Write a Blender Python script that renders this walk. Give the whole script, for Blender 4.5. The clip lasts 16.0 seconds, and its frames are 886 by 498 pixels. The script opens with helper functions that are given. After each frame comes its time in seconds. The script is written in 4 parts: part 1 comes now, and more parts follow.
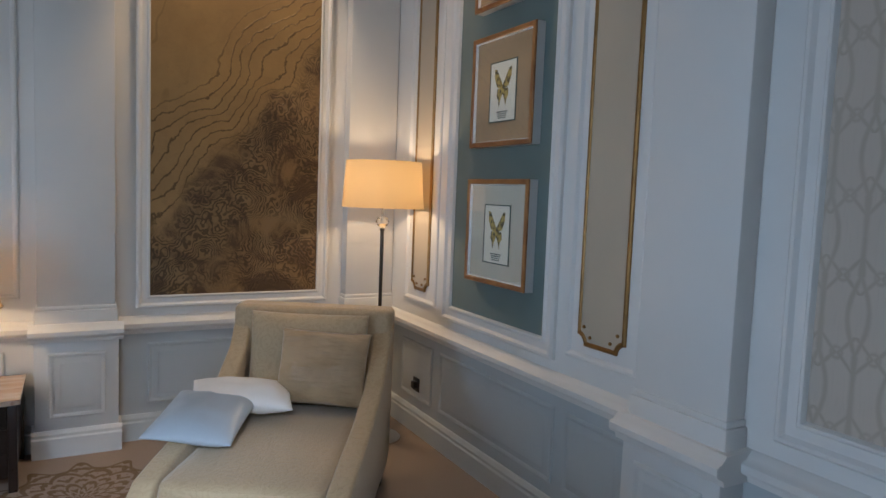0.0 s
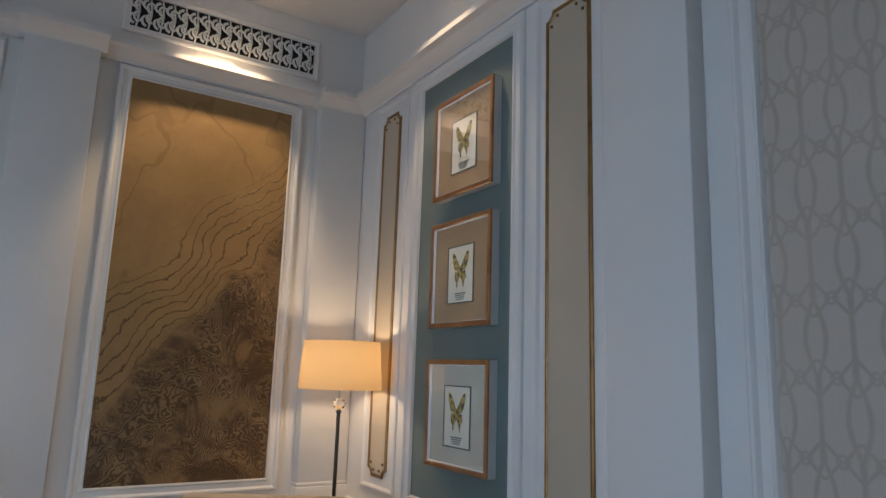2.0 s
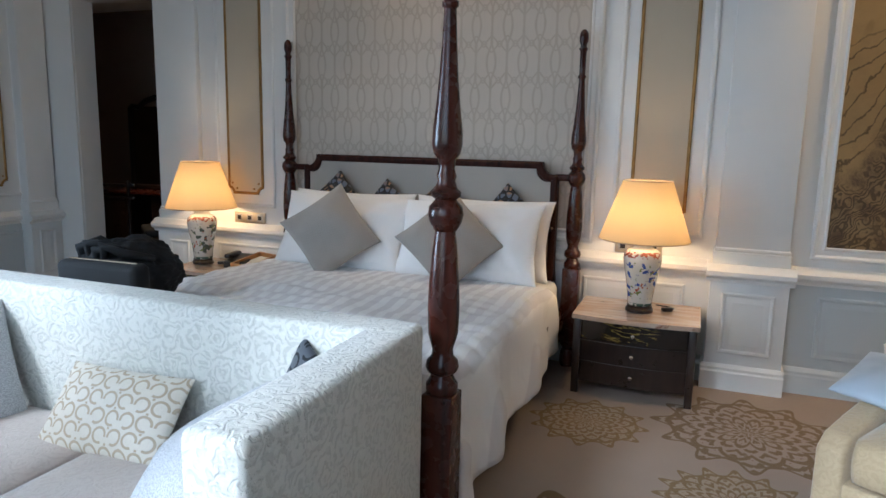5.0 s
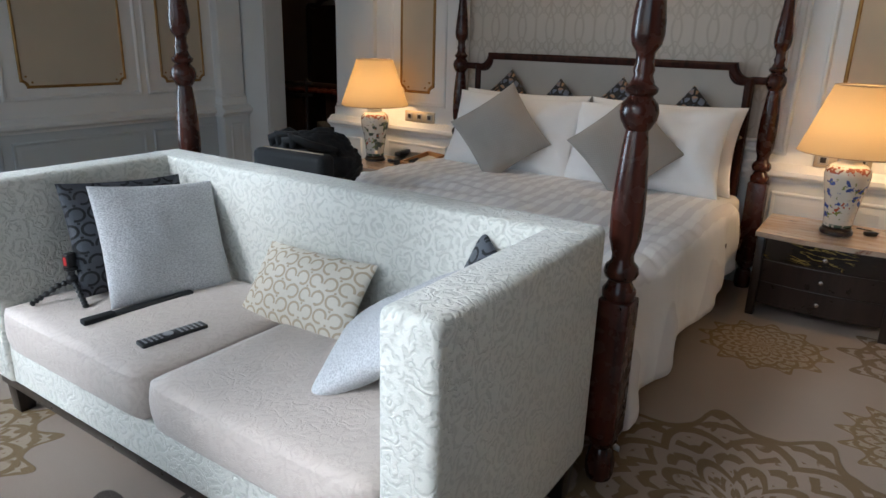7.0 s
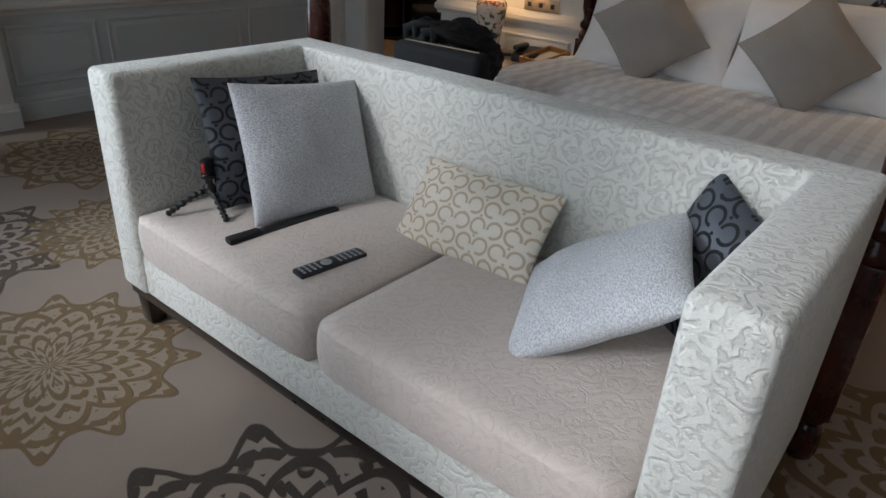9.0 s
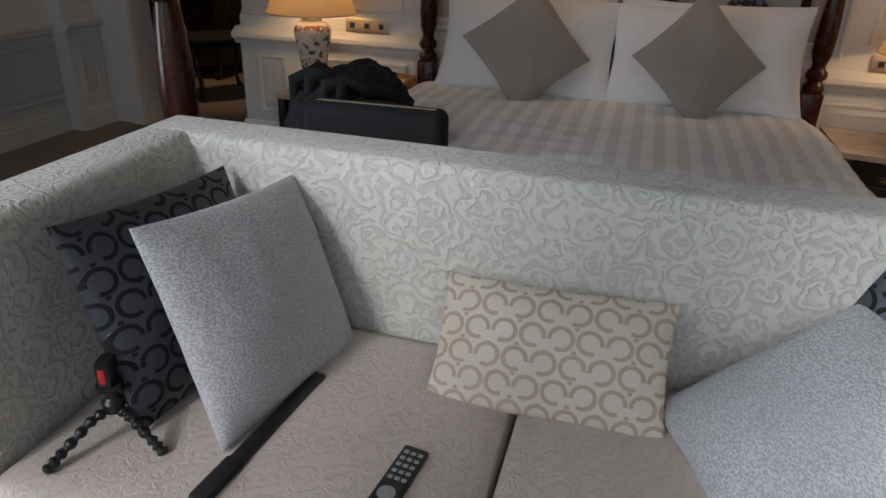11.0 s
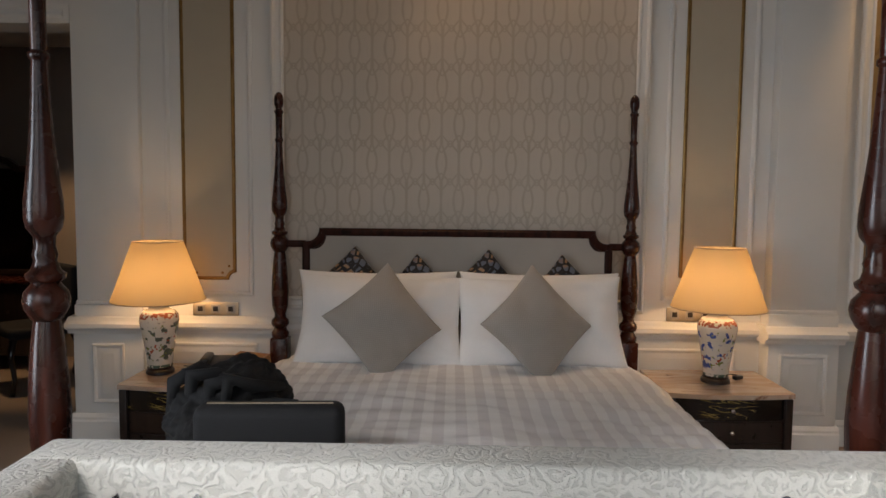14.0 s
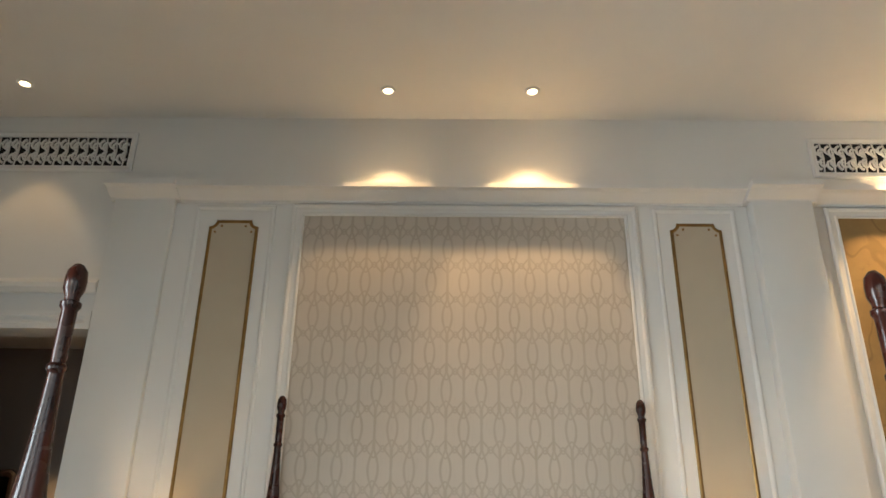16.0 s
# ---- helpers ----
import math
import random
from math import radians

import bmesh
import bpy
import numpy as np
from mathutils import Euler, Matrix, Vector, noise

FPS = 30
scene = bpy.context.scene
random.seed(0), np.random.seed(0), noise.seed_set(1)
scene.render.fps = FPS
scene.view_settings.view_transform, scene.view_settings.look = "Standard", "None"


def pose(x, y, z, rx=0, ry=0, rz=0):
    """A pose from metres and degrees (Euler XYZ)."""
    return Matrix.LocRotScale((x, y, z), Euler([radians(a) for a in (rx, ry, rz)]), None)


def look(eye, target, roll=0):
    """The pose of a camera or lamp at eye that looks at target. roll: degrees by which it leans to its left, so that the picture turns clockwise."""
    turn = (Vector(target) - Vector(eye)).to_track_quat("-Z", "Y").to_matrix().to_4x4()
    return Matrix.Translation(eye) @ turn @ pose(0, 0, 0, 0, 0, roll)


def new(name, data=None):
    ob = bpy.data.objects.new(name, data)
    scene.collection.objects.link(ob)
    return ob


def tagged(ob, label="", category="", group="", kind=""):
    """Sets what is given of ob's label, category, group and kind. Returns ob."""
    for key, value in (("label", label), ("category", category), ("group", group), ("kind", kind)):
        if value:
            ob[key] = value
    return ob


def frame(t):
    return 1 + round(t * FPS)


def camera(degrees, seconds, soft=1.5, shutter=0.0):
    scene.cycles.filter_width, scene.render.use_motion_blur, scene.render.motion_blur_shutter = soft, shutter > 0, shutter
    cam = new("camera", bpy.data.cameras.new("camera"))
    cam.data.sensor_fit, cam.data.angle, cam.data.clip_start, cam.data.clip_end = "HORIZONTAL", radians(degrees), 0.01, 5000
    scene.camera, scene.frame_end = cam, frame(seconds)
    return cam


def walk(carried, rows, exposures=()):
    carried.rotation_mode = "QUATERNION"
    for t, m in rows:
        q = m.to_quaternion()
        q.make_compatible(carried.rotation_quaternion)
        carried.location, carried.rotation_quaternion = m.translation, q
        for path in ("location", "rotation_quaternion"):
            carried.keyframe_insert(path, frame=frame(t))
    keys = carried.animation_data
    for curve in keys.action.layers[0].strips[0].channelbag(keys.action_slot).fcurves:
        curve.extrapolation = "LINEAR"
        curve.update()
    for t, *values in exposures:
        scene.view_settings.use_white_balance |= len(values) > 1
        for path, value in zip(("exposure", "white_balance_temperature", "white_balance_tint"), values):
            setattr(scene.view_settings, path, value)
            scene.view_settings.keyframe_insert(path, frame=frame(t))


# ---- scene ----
cam = camera(67.0, 16.0)

PATH = [
    (0, (2.083, -4.235, 1.514), (3.044, -2.489, 1.351), 2.2),
    (0.5, (2.049, -4.246, 1.543), (3.121, -2.558, 1.518), 2.1),
    (1, (2.055, -4.248, 1.56), (3.126, -2.562, 1.665), 2.0),
    (1.5, (2.066, -4.243, 1.552), (3.121, -2.563, 1.805), 1.9),
    (2, (2.058, -4.239, 1.539), (3.103, -2.572, 1.899), 1.8),
    (2.5, (1.995, -4.223, 1.543), (2.894, -2.456, 1.808), 1.4),
    (3, (1.953, -4.196, 1.521), (2.554, -2.294, 1.668), 1.2),
    (3.5, (1.901, -4.17, 1.495), (2.264, -2.203, 1.543), 1.6),
    (4, (1.853, -4.181, 1.41), (1.816, -2.183, 1.339), 1.8),
    (4.5, (1.788, -4.177, 1.404), (1.34, -2.24, 1.183), 1.4),
    (5, (1.773, -4.191, 1.41), (1.075, -2.346, 1.082), 1.3),
    (5.2, (1.767, -4.193, 1.409), (1.005, -2.381, 1.044), 1.3),
    (7.3, (1.657, -4.208, 1.369), (0.531, -2.694, 0.706), 1.8),
    (7.5, (1.627, -4.209, 1.369), (0.453, -2.752, 0.66), 1.9),
    (8, (1.49, -4.19, 1.35), (0.259, -2.832, 0.55), 2.1),
    (8.2, (1.472, -4.194, 1.35), (0.234, -2.853, 0.532), 2.3),
    (10.3, (0.452, -3.996, 1.357), (-0.271, -2.428, 0.348), 4.4),
    (10.5, (0.398, -3.956, 1.327), (-0.313, -2.346, 0.378), 3.2),
    (11, (0.23, -3.883, 1.332), (-0.256, -2.148, 0.463), 2.0),
    (11.5, (0.068, -3.925, 1.388), (-0.07, -2.063, 0.669), 1.4),
    (12, (0.043, -3.953, 1.426), (0.02, -2.047, 0.82), 1.0),
    (12.5, (0.05, -3.965, 1.432), (0.045, -2.03, 0.928), 0.6),
    (13, (0.046, -3.975, 1.436), (0.036, -2.014, 1.041), 0.5),
    (13.5, (0.04, -3.968, 1.44), (0.023, -1.989, 1.151), 0.6),
    (14, (0.044, -3.974, 1.443), (0.016, -1.979, 1.299), 0.6),
    (14.5, (0.016, -3.976, 1.47), (-0.003, -1.979, 1.577), 0.6),
    (15, (0.03, -3.967, 1.462), (0.0, -1.995, 1.794), 0.6),
    (15.5, (0.019, -3.968, 1.477), (-0.01, -2.042, 2.016), 0.7),
    (16, (0.006, -3.965, 1.482), (-0.024, -2.097, 2.196), 0.8),
]
EXPOSURES = [(0, 0.2, 5250, 6), (2, 0.15, 5300, 7), (3.5, 0.2, 5100, 7), (4.5, 0.5, 5250, 6), (5, 0.7, 5300, 4), (7.5, 0.1, 5900, 6), (8, -0.1, 6000, 7), (10.5, -0.5, 6200, 10), (11, -0.55, 6300, 11), (11.5, -0.35, 6350, 11), (12.5, -0.15, 6400, 11), (14.5, 0.1, 6700, 12), (15, 0.6, 6400, 11), (15.5, 0.95, 6500, 7), (16, 1.2, 6600, 3)]
walk(cam, [(t, look(eye, target, roll)) for t, eye, target, roll in PATH], EXPOSURES)

# ---------------- light ----------------
world = bpy.data.worlds.new("world")
scene.world = world
world.use_nodes = True
_wn = world.node_tree.nodes
_sky = _wn.new("ShaderNodeTexSky")
_sky.sky_type, _sky.sun_disc = "NISHITA", False
_sky.sun_elevation, _sky.sun_rotation = radians(30), radians(198)
world.node_tree.links.new(_sky.outputs[0], _wn["Background"].inputs[0])
_wn["Background"].inputs[1].default_value = 0.06


def lamp(name, kind, m, energy, colour, **settings):
    data = bpy.data.lights.new(name, kind)
    data.energy, data.color = energy, colour
    for key, value in settings.items():
        if key == "size":
            data.shape, data.size, data.size_y = "RECTANGLE", value[0], value[1]
        if key == "radius":
            data.shadow_soft_size = value
        if key == "cone":
            data.spot_size, data.spot_blend = radians(value[0]), value[1]
    ob = new(name, data)
    ob.matrix_world = m
    return ob


lamp("sun", "SUN", look((-6.5, -20, 12.1), (0, 0, 0)), 1.5, (0.97, 0.98, 1.0)).data.angle = radians(10)
COOL = (0.77, 0.88, 1.0)
WARM = (1.0, 0.63, 0.32)
WINDOWS = ((-2.5, -0.7), (-0.2, 1.9))
for _a, _b in WINDOWS:
    lamp("window_daylight", "AREA", look(((_a + _b) / 2, -4.78, 1.75), ((_a + _b) / 2 - 0.3, -2.4, 0.95)), 4.5, COOL, size=(_b - _a, 1.7)).data.spread = radians(105)
lamp("window_daylight", "AREA", look((-3.42, -4.0, 1.5), (3.9, -2.3, 1.05)), 24, COOL, size=(1.3, 2.0)).data.spread = radians(84)


# ---------------- material kit ----------------
class Val:
    """A shader value with arithmetic."""

    def __init__(self, tree, socket):
        self.tree, self.socket = tree, socket

    def op(self, kind, *others):
        node = self.tree.nodes.new("ShaderNodeMath")
        node.operation = kind
        for n, v in enumerate((self, *others)):
            if isinstance(v, Val):
                self.tree.links.new(v.socket, node.inputs[n])
            else:
                node.inputs[n].default_value = v
        return Val(self.tree, node.outputs[0])

    def __add__(self, o): return self.op("ADD", o)
    def __radd__(self, o): return self.op("ADD", o)
    def __sub__(self, o): return self.op("SUBTRACT", o)
    def __rsub__(self, o): return (self * -1.0) + o
    def __mul__(self, o): return self.op("MULTIPLY", o)
    def __rmul__(self, o): return self.op("MULTIPLY", o)
    def __truediv__(self, o): return self.op("DIVIDE", o)
    def __lt__(self, o): return self.op("LESS_THAN", o)
    def __gt__(self, o): return self.op("GREATER_THAN", o)
    def sin(self): return self.op("SINE")
    def cos(self): return self.op("COSINE")
    def abs(self): return self.op("ABSOLUTE")
    def frac(self): return self.op("FRACT")
    def sqrt(self): return self.op("SQRT")
    def floor(self): return self.op("FLOOR")
    def max(self, o): return self.op("MAXIMUM", o)
    def min(self, o): return self.op("MINIMUM", o)
    def atan(self, o): return self.op("ARCTAN2", o)

    def step(self, a, b):
        """0 below a, 1 above b."""
        node = self.tree.nodes.new("ShaderNodeMapRange")
        node.interpolation_type = "SMOOTHSTEP"
        self.tree.links.new(self.socket, node.inputs[0])
        node.inputs[1].default_value, node.inputs[2].default_value = a, b
        return Val(self.tree, node.outputs[0])


class Mat:
    """A principled material that is built up step by step."""

    def __init__(self, name, base, rough=0.5, metal=0.0, **extra):
        self.m = bpy.data.materials.new(name)
        self.m.use_nodes = True
        self.tree = self.m.node_tree
        self.bsdf = self.tree.nodes["Principled BSDF"]
        self.bsdf.inputs["Base Color"].default_value = (*base, 1)
        self.bsdf.inputs["Roughness"].default_value = rough
        self.bsdf.inputs["Metallic"].default_value = metal
        for key, value in extra.items():
            self.bsdf.inputs[key.replace("_", " ")].default_value = value
        self.colour, self.height = None, None
        self.base = base

    def coord(self, kind="Object"):
        node = self.tree.nodes.new("ShaderNodeTexCoord")
        return node.outputs[kind]

    def xyz(self, kind="Object"):
        node = self.tree.nodes.new("ShaderNodeSeparateXYZ")
        self.tree.links.new(self.coord(kind), node.inputs[0])
        return [Val(self.tree, s) for s in node.outputs]

    def vec(self, x, y, z):
        node = self.tree.nodes.new("ShaderNodeCombineXYZ")
        for n, v in enumerate((x, y, z)):
            if isinstance(v, Val):
                self.tree.links.new(v.socket, node.inputs[n])
            else:
                node.inputs[n].default_value = v
        return node.outputs[0]

    def noise(self, scale, detail=3.0, rough=0.5, stretch=None, at=None, distort=0.0):
        node = self.tree.nodes.new("ShaderNodeTexNoise")
        node.inputs["Scale"].default_value, node.inputs["Detail"].default_value = scale, detail
        node.inputs["Roughness"].default_value, node.inputs["Distortion"].default_value = rough, distort
        source = at or self.coord()
        if stretch:
            m = self.tree.nodes.new("ShaderNodeMapping")
            m.inputs["Scale"].default_value = stretch
            self.tree.links.new(source, m.inputs[0])
            source = m.outputs[0]
        self.tree.links.new(source, node.inputs["Vector"])
        return Val(self.tree, node.outputs["Fac"])

    def mix(self, fac, a, b):
        node = self.tree.nodes.new("ShaderNodeMix")
        node.data_type = "RGBA"
        self.tree.links.new(fac.socket, node.inputs[0])
        for n, v in ((6, a), (7, b)):
            if isinstance(v, tuple):
                node.inputs[n].default_value = (*v, 1)
            else:
                self.tree.links.new(v, node.inputs[n])
        return node.outputs[2]

    def paint(self, fac, colour):
        """Lays a colour over what is there."""
        self.colour = self.mix(fac, self.colour if self.colour is not None else self.base, colour)
        return self

    def bump(self, height, distance=0.002, strength=1.0):
        node = self.tree.nodes.new("ShaderNodeBump")
        node.inputs["Distance"].default_value, node.inputs["Strength"].default_value = distance, strength
        self.tree.links.new(height.socket, node.inputs["Height"])
        if self.height is not None:
            self.tree.links.new(self.height, node.inputs["Normal"])
        self.height = node.outputs[0]
        return self

    def rough(self, value):
        self.tree.links.new(value.socket, self.bsdf.inputs["Roughness"])
        return self

    def done(self):
        if self.colour is not None:
            self.tree.links.new(self.colour, self.bsdf.inputs["Base Color"])
        if self.height is not None:
            self.tree.links.new(self.height, self.bsdf.inputs["Normal"])
        return self.m


def shade(c, f):
    return tuple(min(1.0, v * f) for v in c)


def paint_material(name, c, rough=0.42):
    m = Mat(name, c, rough)
    m.paint(m.noise(1.1, 4).step(0.35, 0.75), shade(c, 0.95))
    m.paint(m.noise(9, 4).step(0.55, 0.85), shade(c, 0.97))
    m.bump(m.noise(160, 2), 0.0006, 0.5)
    return m.done()


WHITE = paint_material("warm_white_paint", (0.78, 0.77, 0.745))
WAINSCOT = paint_material("pale_grey_paint", (0.54, 0.575, 0.585))
PALE = paint_material("off_white_dado_paint", (0.70, 0.705, 0.695))
CEILING = paint_material("matt_ceiling_paint", (0.80, 0.785, 0.75), 0.7)


def fabric(name, c, weave=420, rough=0.85, depth=0.0012, sheen=0.25, tone=0.88):
    m = Mat(name, c, rough, Sheen_Weight=sheen)
    m.paint(m.noise(3.0, 4).step(0.35, 0.7), shade(c, tone))
    x, y, z = m.xyz()
    if weave < 500:
        w = (x * weave).sin() * (z * weave).sin() + m.noise(weave * 0.5, 1) * 0.8
    else:
        w = m.noise(weave * 0.45, 2)
    m.paint(w.step(0.3, 0.9) * 0.6, shade(c, 1.14))
    m.bump(w, depth, 0.6)
    return m.done()


def trellis_paper():
    base = (0.54, 0.48, 0.41)
    m = Mat("trellis_wallpaper", base, 0.55)
    x, y, z = m.xyz()
    v = z / 0.222
    row = v.floor()
    v = v - row
    u = ((x + y) / 0.205 + row * 0.5 + 0.15).frac() - 0.5
    side = u.abs()
    eye = (side - (v * 3.14159).sin() * 0.14).abs()
    bar = (side - 0.5).abs() - (v - 0.5).abs() * 0.03
    arch = (((side - 0.25) * (side - 0.25)) + ((v - 0.5).abs() - 0.5) * ((v - 0.5).abs() - 0.5) * 1.1).sqrt()
    ring = (arch - 0.075).abs()
    tip = ((v - 0.5).abs() - 0.26).max(0.0) * 0.95
    fork = (side - 0.5 + tip).abs()
    fork2 = (side - tip).abs() + (0.265 - (v - 0.5).abs()).max(0.0) * 8.0
    lines = eye.min(bar).min(fork).min(fork2).min(ring + 0.012)
    band = (1.0 - (lines + (m.noise(22, 3) - 0.5) * 0.03).step(0.006, 0.062)) * (m.noise(5, 3) * 0.7 + 0.45)
    m.paint(m.noise(2.0, 3).step(0.3, 0.7), shade(base, 1.06))
    m.paint(band * 0.75, (0.385, 0.33, 0.255))
    m.paint(m.noise(130, 2, stretch=(1, 1, 0.1)).step(0.5, 0.8) * 0.4, shade(base, 0.9))
    m.bump(band, 0.0006, 0.5)
    return m.done()


TRELLIS = trellis_paper()
BEIGE_PANEL = fabric("beige_panel_fabric", (0.50, 0.43, 0.325), 700, depth=0.0004, tone=0.95)
TEAL = fabric("slate_teal_fabric", (0.15, 0.20, 0.195), 600, depth=0.0005)


def metal(name, c, rough=0.3, worn=0.7):
    m = Mat(name, c, rough, 1.0)
    m.paint(m.noise(14, 4).step(0.4, 0.75), shade(c, worn))
    m.rough(m.noise(30, 3) * 0.25 + rough * 0.7)
    return m.done()


GOLD = metal("antique_gold", (0.34, 0.20, 0.075), 0.42)
CHROME = metal("chrome", (0.75, 0.75, 0.76), 0.12, 0.95)
BRASS = metal("aged_brass", (0.62, 0.48, 0.25), 0.3)


def wood(name, c, dark, rough=0.25, grain=(26, 26, 1.6), coat=0.5, gloss=0.5):
    m = Mat(name, c, rough, Coat_Weight=coat, Coat_Roughness=0.12, Specular_IOR_Level=gloss)
    m.paint(m.noise(1.0, 5, stretch=grain, distort=0.6).step(0.35, 0.7), dark)
    m.paint(m.noise(4, 3, stretch=grain).step(0.6, 0.8) * 0.5, shade(dark, 0.6))
    m.rough(m.noise(20, 3) * 0.2 + rough * 0.7)
    m.bump(m.noise(3, 3, stretch=grain), 0.00012, 0.3)
    return m.done()


MAHOGANY = wood("polished_mahogany", (0.060, 0.014, 0.008), (0.020, 0.006, 0.004), 0.24, coat=0.1, gloss=0.35)
MAHOGANY_DULL = wood("satin_mahogany", (0.040, 0.011, 0.007), (0.014, 0.005, 0.0035), 0.40, coat=0.0, gloss=0.12)
EBONY = wood("dark_stained_wood", (0.022, 0.012, 0.010), (0.010, 0.006, 0.005), 0.3)


def map_mural():
    """Gilt ground above, a ridge of contour lines, and a dark brown highland below."""
    base = (0.37, 0.235, 0.088)
    m = Mat("gilt_contour_mural", base, 0.45, 0.15)
    x, y, z = m.xyz()
    flat, shifted, far = m.vec(x, 0.0, z), m.vec(x + 5.0, 0.0, z), m.vec(x + 9.0, 0.0, z + 3.0)
    ridge = (x - 2.46) * 1.12 + 1.33 - z + (m.noise(1.5, 2, 0.4, at=flat) - 0.5) * 0.75
    land = ridge + (m.noise(4.0, 5, 0.55, at=flat) - 0.5) * 0.30
    dark = (ridge + (m.noise(5.0, 4, 0.6, at=shifted) - 0.5) * 0.35).step(0.02, 0.20)
    m.paint(m.noise(2.2, 6, 0.65, at=shifted).step(0.32, 0.72) * 0.75, (0.25, 0.155, 0.06))
    m.paint(m.noise(14.0, 5, 0.7, at=far).step(0.5, 0.75) * 0.4, (0.22, 0.14, 0.06))
    feather = m.noise(3.2, 7, 0.72, at=shifted, distort=1.6)
    m.paint(dark * 0.55, (0.20, 0.125, 0.055))
    m.paint(dark * feather.step(0.44, 0.60) * 0.85, (0.085, 0.048, 0.026))
    m.paint(dark * m.noise(2.6, 5, 0.6, at=far, distort=0.8).step(0.52, 0.68) * 0.7, (0.29, 0.195, 0.085))
    near = ridge.step(-0.62, -0.42) * (1.0 - dark)
    wide = 1.0 - (((land * 11.0).frac() - 0.5).abs()).step(0.035, 0.095)
    hill = (m.noise(2.4, 4, 0.5, at=far) + ridge * 0.22)
    fine = 1.0 - (((hill * 44.0).frac() - 0.5).abs()).step(0.12, 0.34)
    fine = fine * m.noise(3.0, 3, at=m.vec(x, 0.0, z + 4.0)).step(0.36, 0.54)
    m.paint(wide * near * 0.85, (0.085, 0.05, 0.018))
    m.paint(fine * dark * 0.75, (0.05, 0.03, 0.014))
    river = 1.0 - ((m.noise(1.1, 3, 0.5, at=m.vec(x * 1.3 + 7.0, 0.0, z * 0.9)) - 0.5).abs()).step(0.002, 0.010)
    m.paint(river * 0.4 * (1.0 - dark) * (1.0 - near), (0.14, 0.085, 0.03))
    m.bump((wide * near).max(fine * dark), 0.003, 0.6)
    m.bump(m.noise(90, 2), 0.0006, 0.4)
    return m.done()


MURAL = map_mural()

# ---------------- mesh kit ----------------


def link(name, bm, material, parent=None, smooth=False, label=""):
    bmesh.ops.recalc_face_normals(bm, faces=bm.faces[:])
    mesh = bpy.data.meshes.new(name)
    bm.to_mesh(mesh)
    bm.free()
    mesh.materials.append(material)
    if smooth:
        mesh.shade_smooth()
        if smooth != "all":
            mesh.set_sharp_from_angle(angle=radians(smooth if smooth is not True else 40))
    ob = new(name, mesh)
    if parent is not None:
        ob.parent = parent
    if label:
        ob["label"] = label
    return ob


def part(name, bm, material, parent, label="", smooth=35):
    return link(name, bm, material, parent, smooth, label)


def thing(name, m, label, category, group=""):
    ob = new(name)
    ob.matrix_world = m
    ob.empty_display_size = 0.1
    return tagged(ob, label, category, group)


def setting(name, bm, material, label="", smooth=False):
    return tagged(link(name, bm, material, None, smooth), label, name.split("_")[0], kind="structure")


def box(x0, x1, y0, y1, z0, z1, bevel=0.0, segments=2, bm=None):
    own = bmesh.new()
    bmesh.ops.create_cube(own, size=1.0)
    bmesh.ops.scale(own, vec=(x1 - x0, y1 - y0, z1 - z0), verts=own.verts)
    bmesh.ops.translate(own, vec=((x0 + x1) / 2, (y0 + y1) / 2, (z0 + z1) / 2), verts=own.verts)
    if bevel:
        bmesh.ops.bevel(own, geom=own.edges[:], offset=bevel, segments=segments, profile=0.5, affect="EDGES")
    return joined(bm, own)


def joined(bm, own):
    if bm is None:
        return own
    mesh = bpy.data.meshes.new("piece")
    own.to_mesh(mesh)
    own.free()
    bm.from_mesh(mesh)
    bpy.data.meshes.remove(mesh)
    return bm


def moved(bm, m):
    bmesh.ops.transform(bm, matrix=m, verts=bm.verts)
    return bm


def lathe(profile, n=24, bm=None, at=(0, 0, 0), squash=1.0):
    own = bmesh.new()
    rings = []
    for r, z in profile:
        rings.append([own.verts.new((at[0] + r * math.cos(2 * math.pi * k / n), at[1] + squash * r * math.sin(2 * math.pi * k / n), at[2] + z)) for k in range(n)])
    for a, b in zip(rings, rings[1:]):
        for k in range(n):
            own.faces.new((a[k], a[(k + 1) % n], b[(k + 1) % n], b[k]))
    for ring in (rings[0], rings[-1]):
        own.faces.new(ring)
    return joined(bm, own)


def moulding(outline, profile, bm=None):
    """A closed frame in the xz plane that faces -y. outline: anticlockwise points; profile: (inset, proud)."""
    own = bmesh.new()
    n = len(outline)
    rows = []
    for i in range(n):
        p, a, b = (Vector(outline[j % n]) for j in (i, i - 1, i + 1))
        d0, d1 = (p - a).normalized(), (b - p).normalized()
        n0, n1 = Vector((-d0.y, d0.x)), Vector((-d1.y, d1.x))
        miter = (n0 + n1)
        miter = miter / max(0.35, miter.dot(n0)) if miter.length > 1e-6 else n0
        rows.append([own.verts.new((p.x + miter.x * d, -h, p.y + miter.y * d)) for d, h in profile])
    for i in range(n):
        a, b = rows[i], rows[(i + 1) % n]
        for j in range(len(profile) - 1):
            own.faces.new((a[j], b[j], b[j + 1], a[j + 1]))
    return joined(bm, own)


def rect(x0, x1, z0, z1):
    return [(x0, z0), (x1, z0), (x1, z1), (x0, z1)]


def notched(x0, x1, z0, z1, r=0.05, n=5):
    """A rectangle with hollow quarter-round corners."""
    out = []
    for cx, cz, start in ((x0, z0, 90), (x1, z0, 180), (x1, z1, 270), (x0, z1, 360)):
        for k in range(n + 1):
            a = radians(start - 90 * k / n)
            out.append((cx + r * math.cos(a), cz + r * math.sin(a)))
    return out


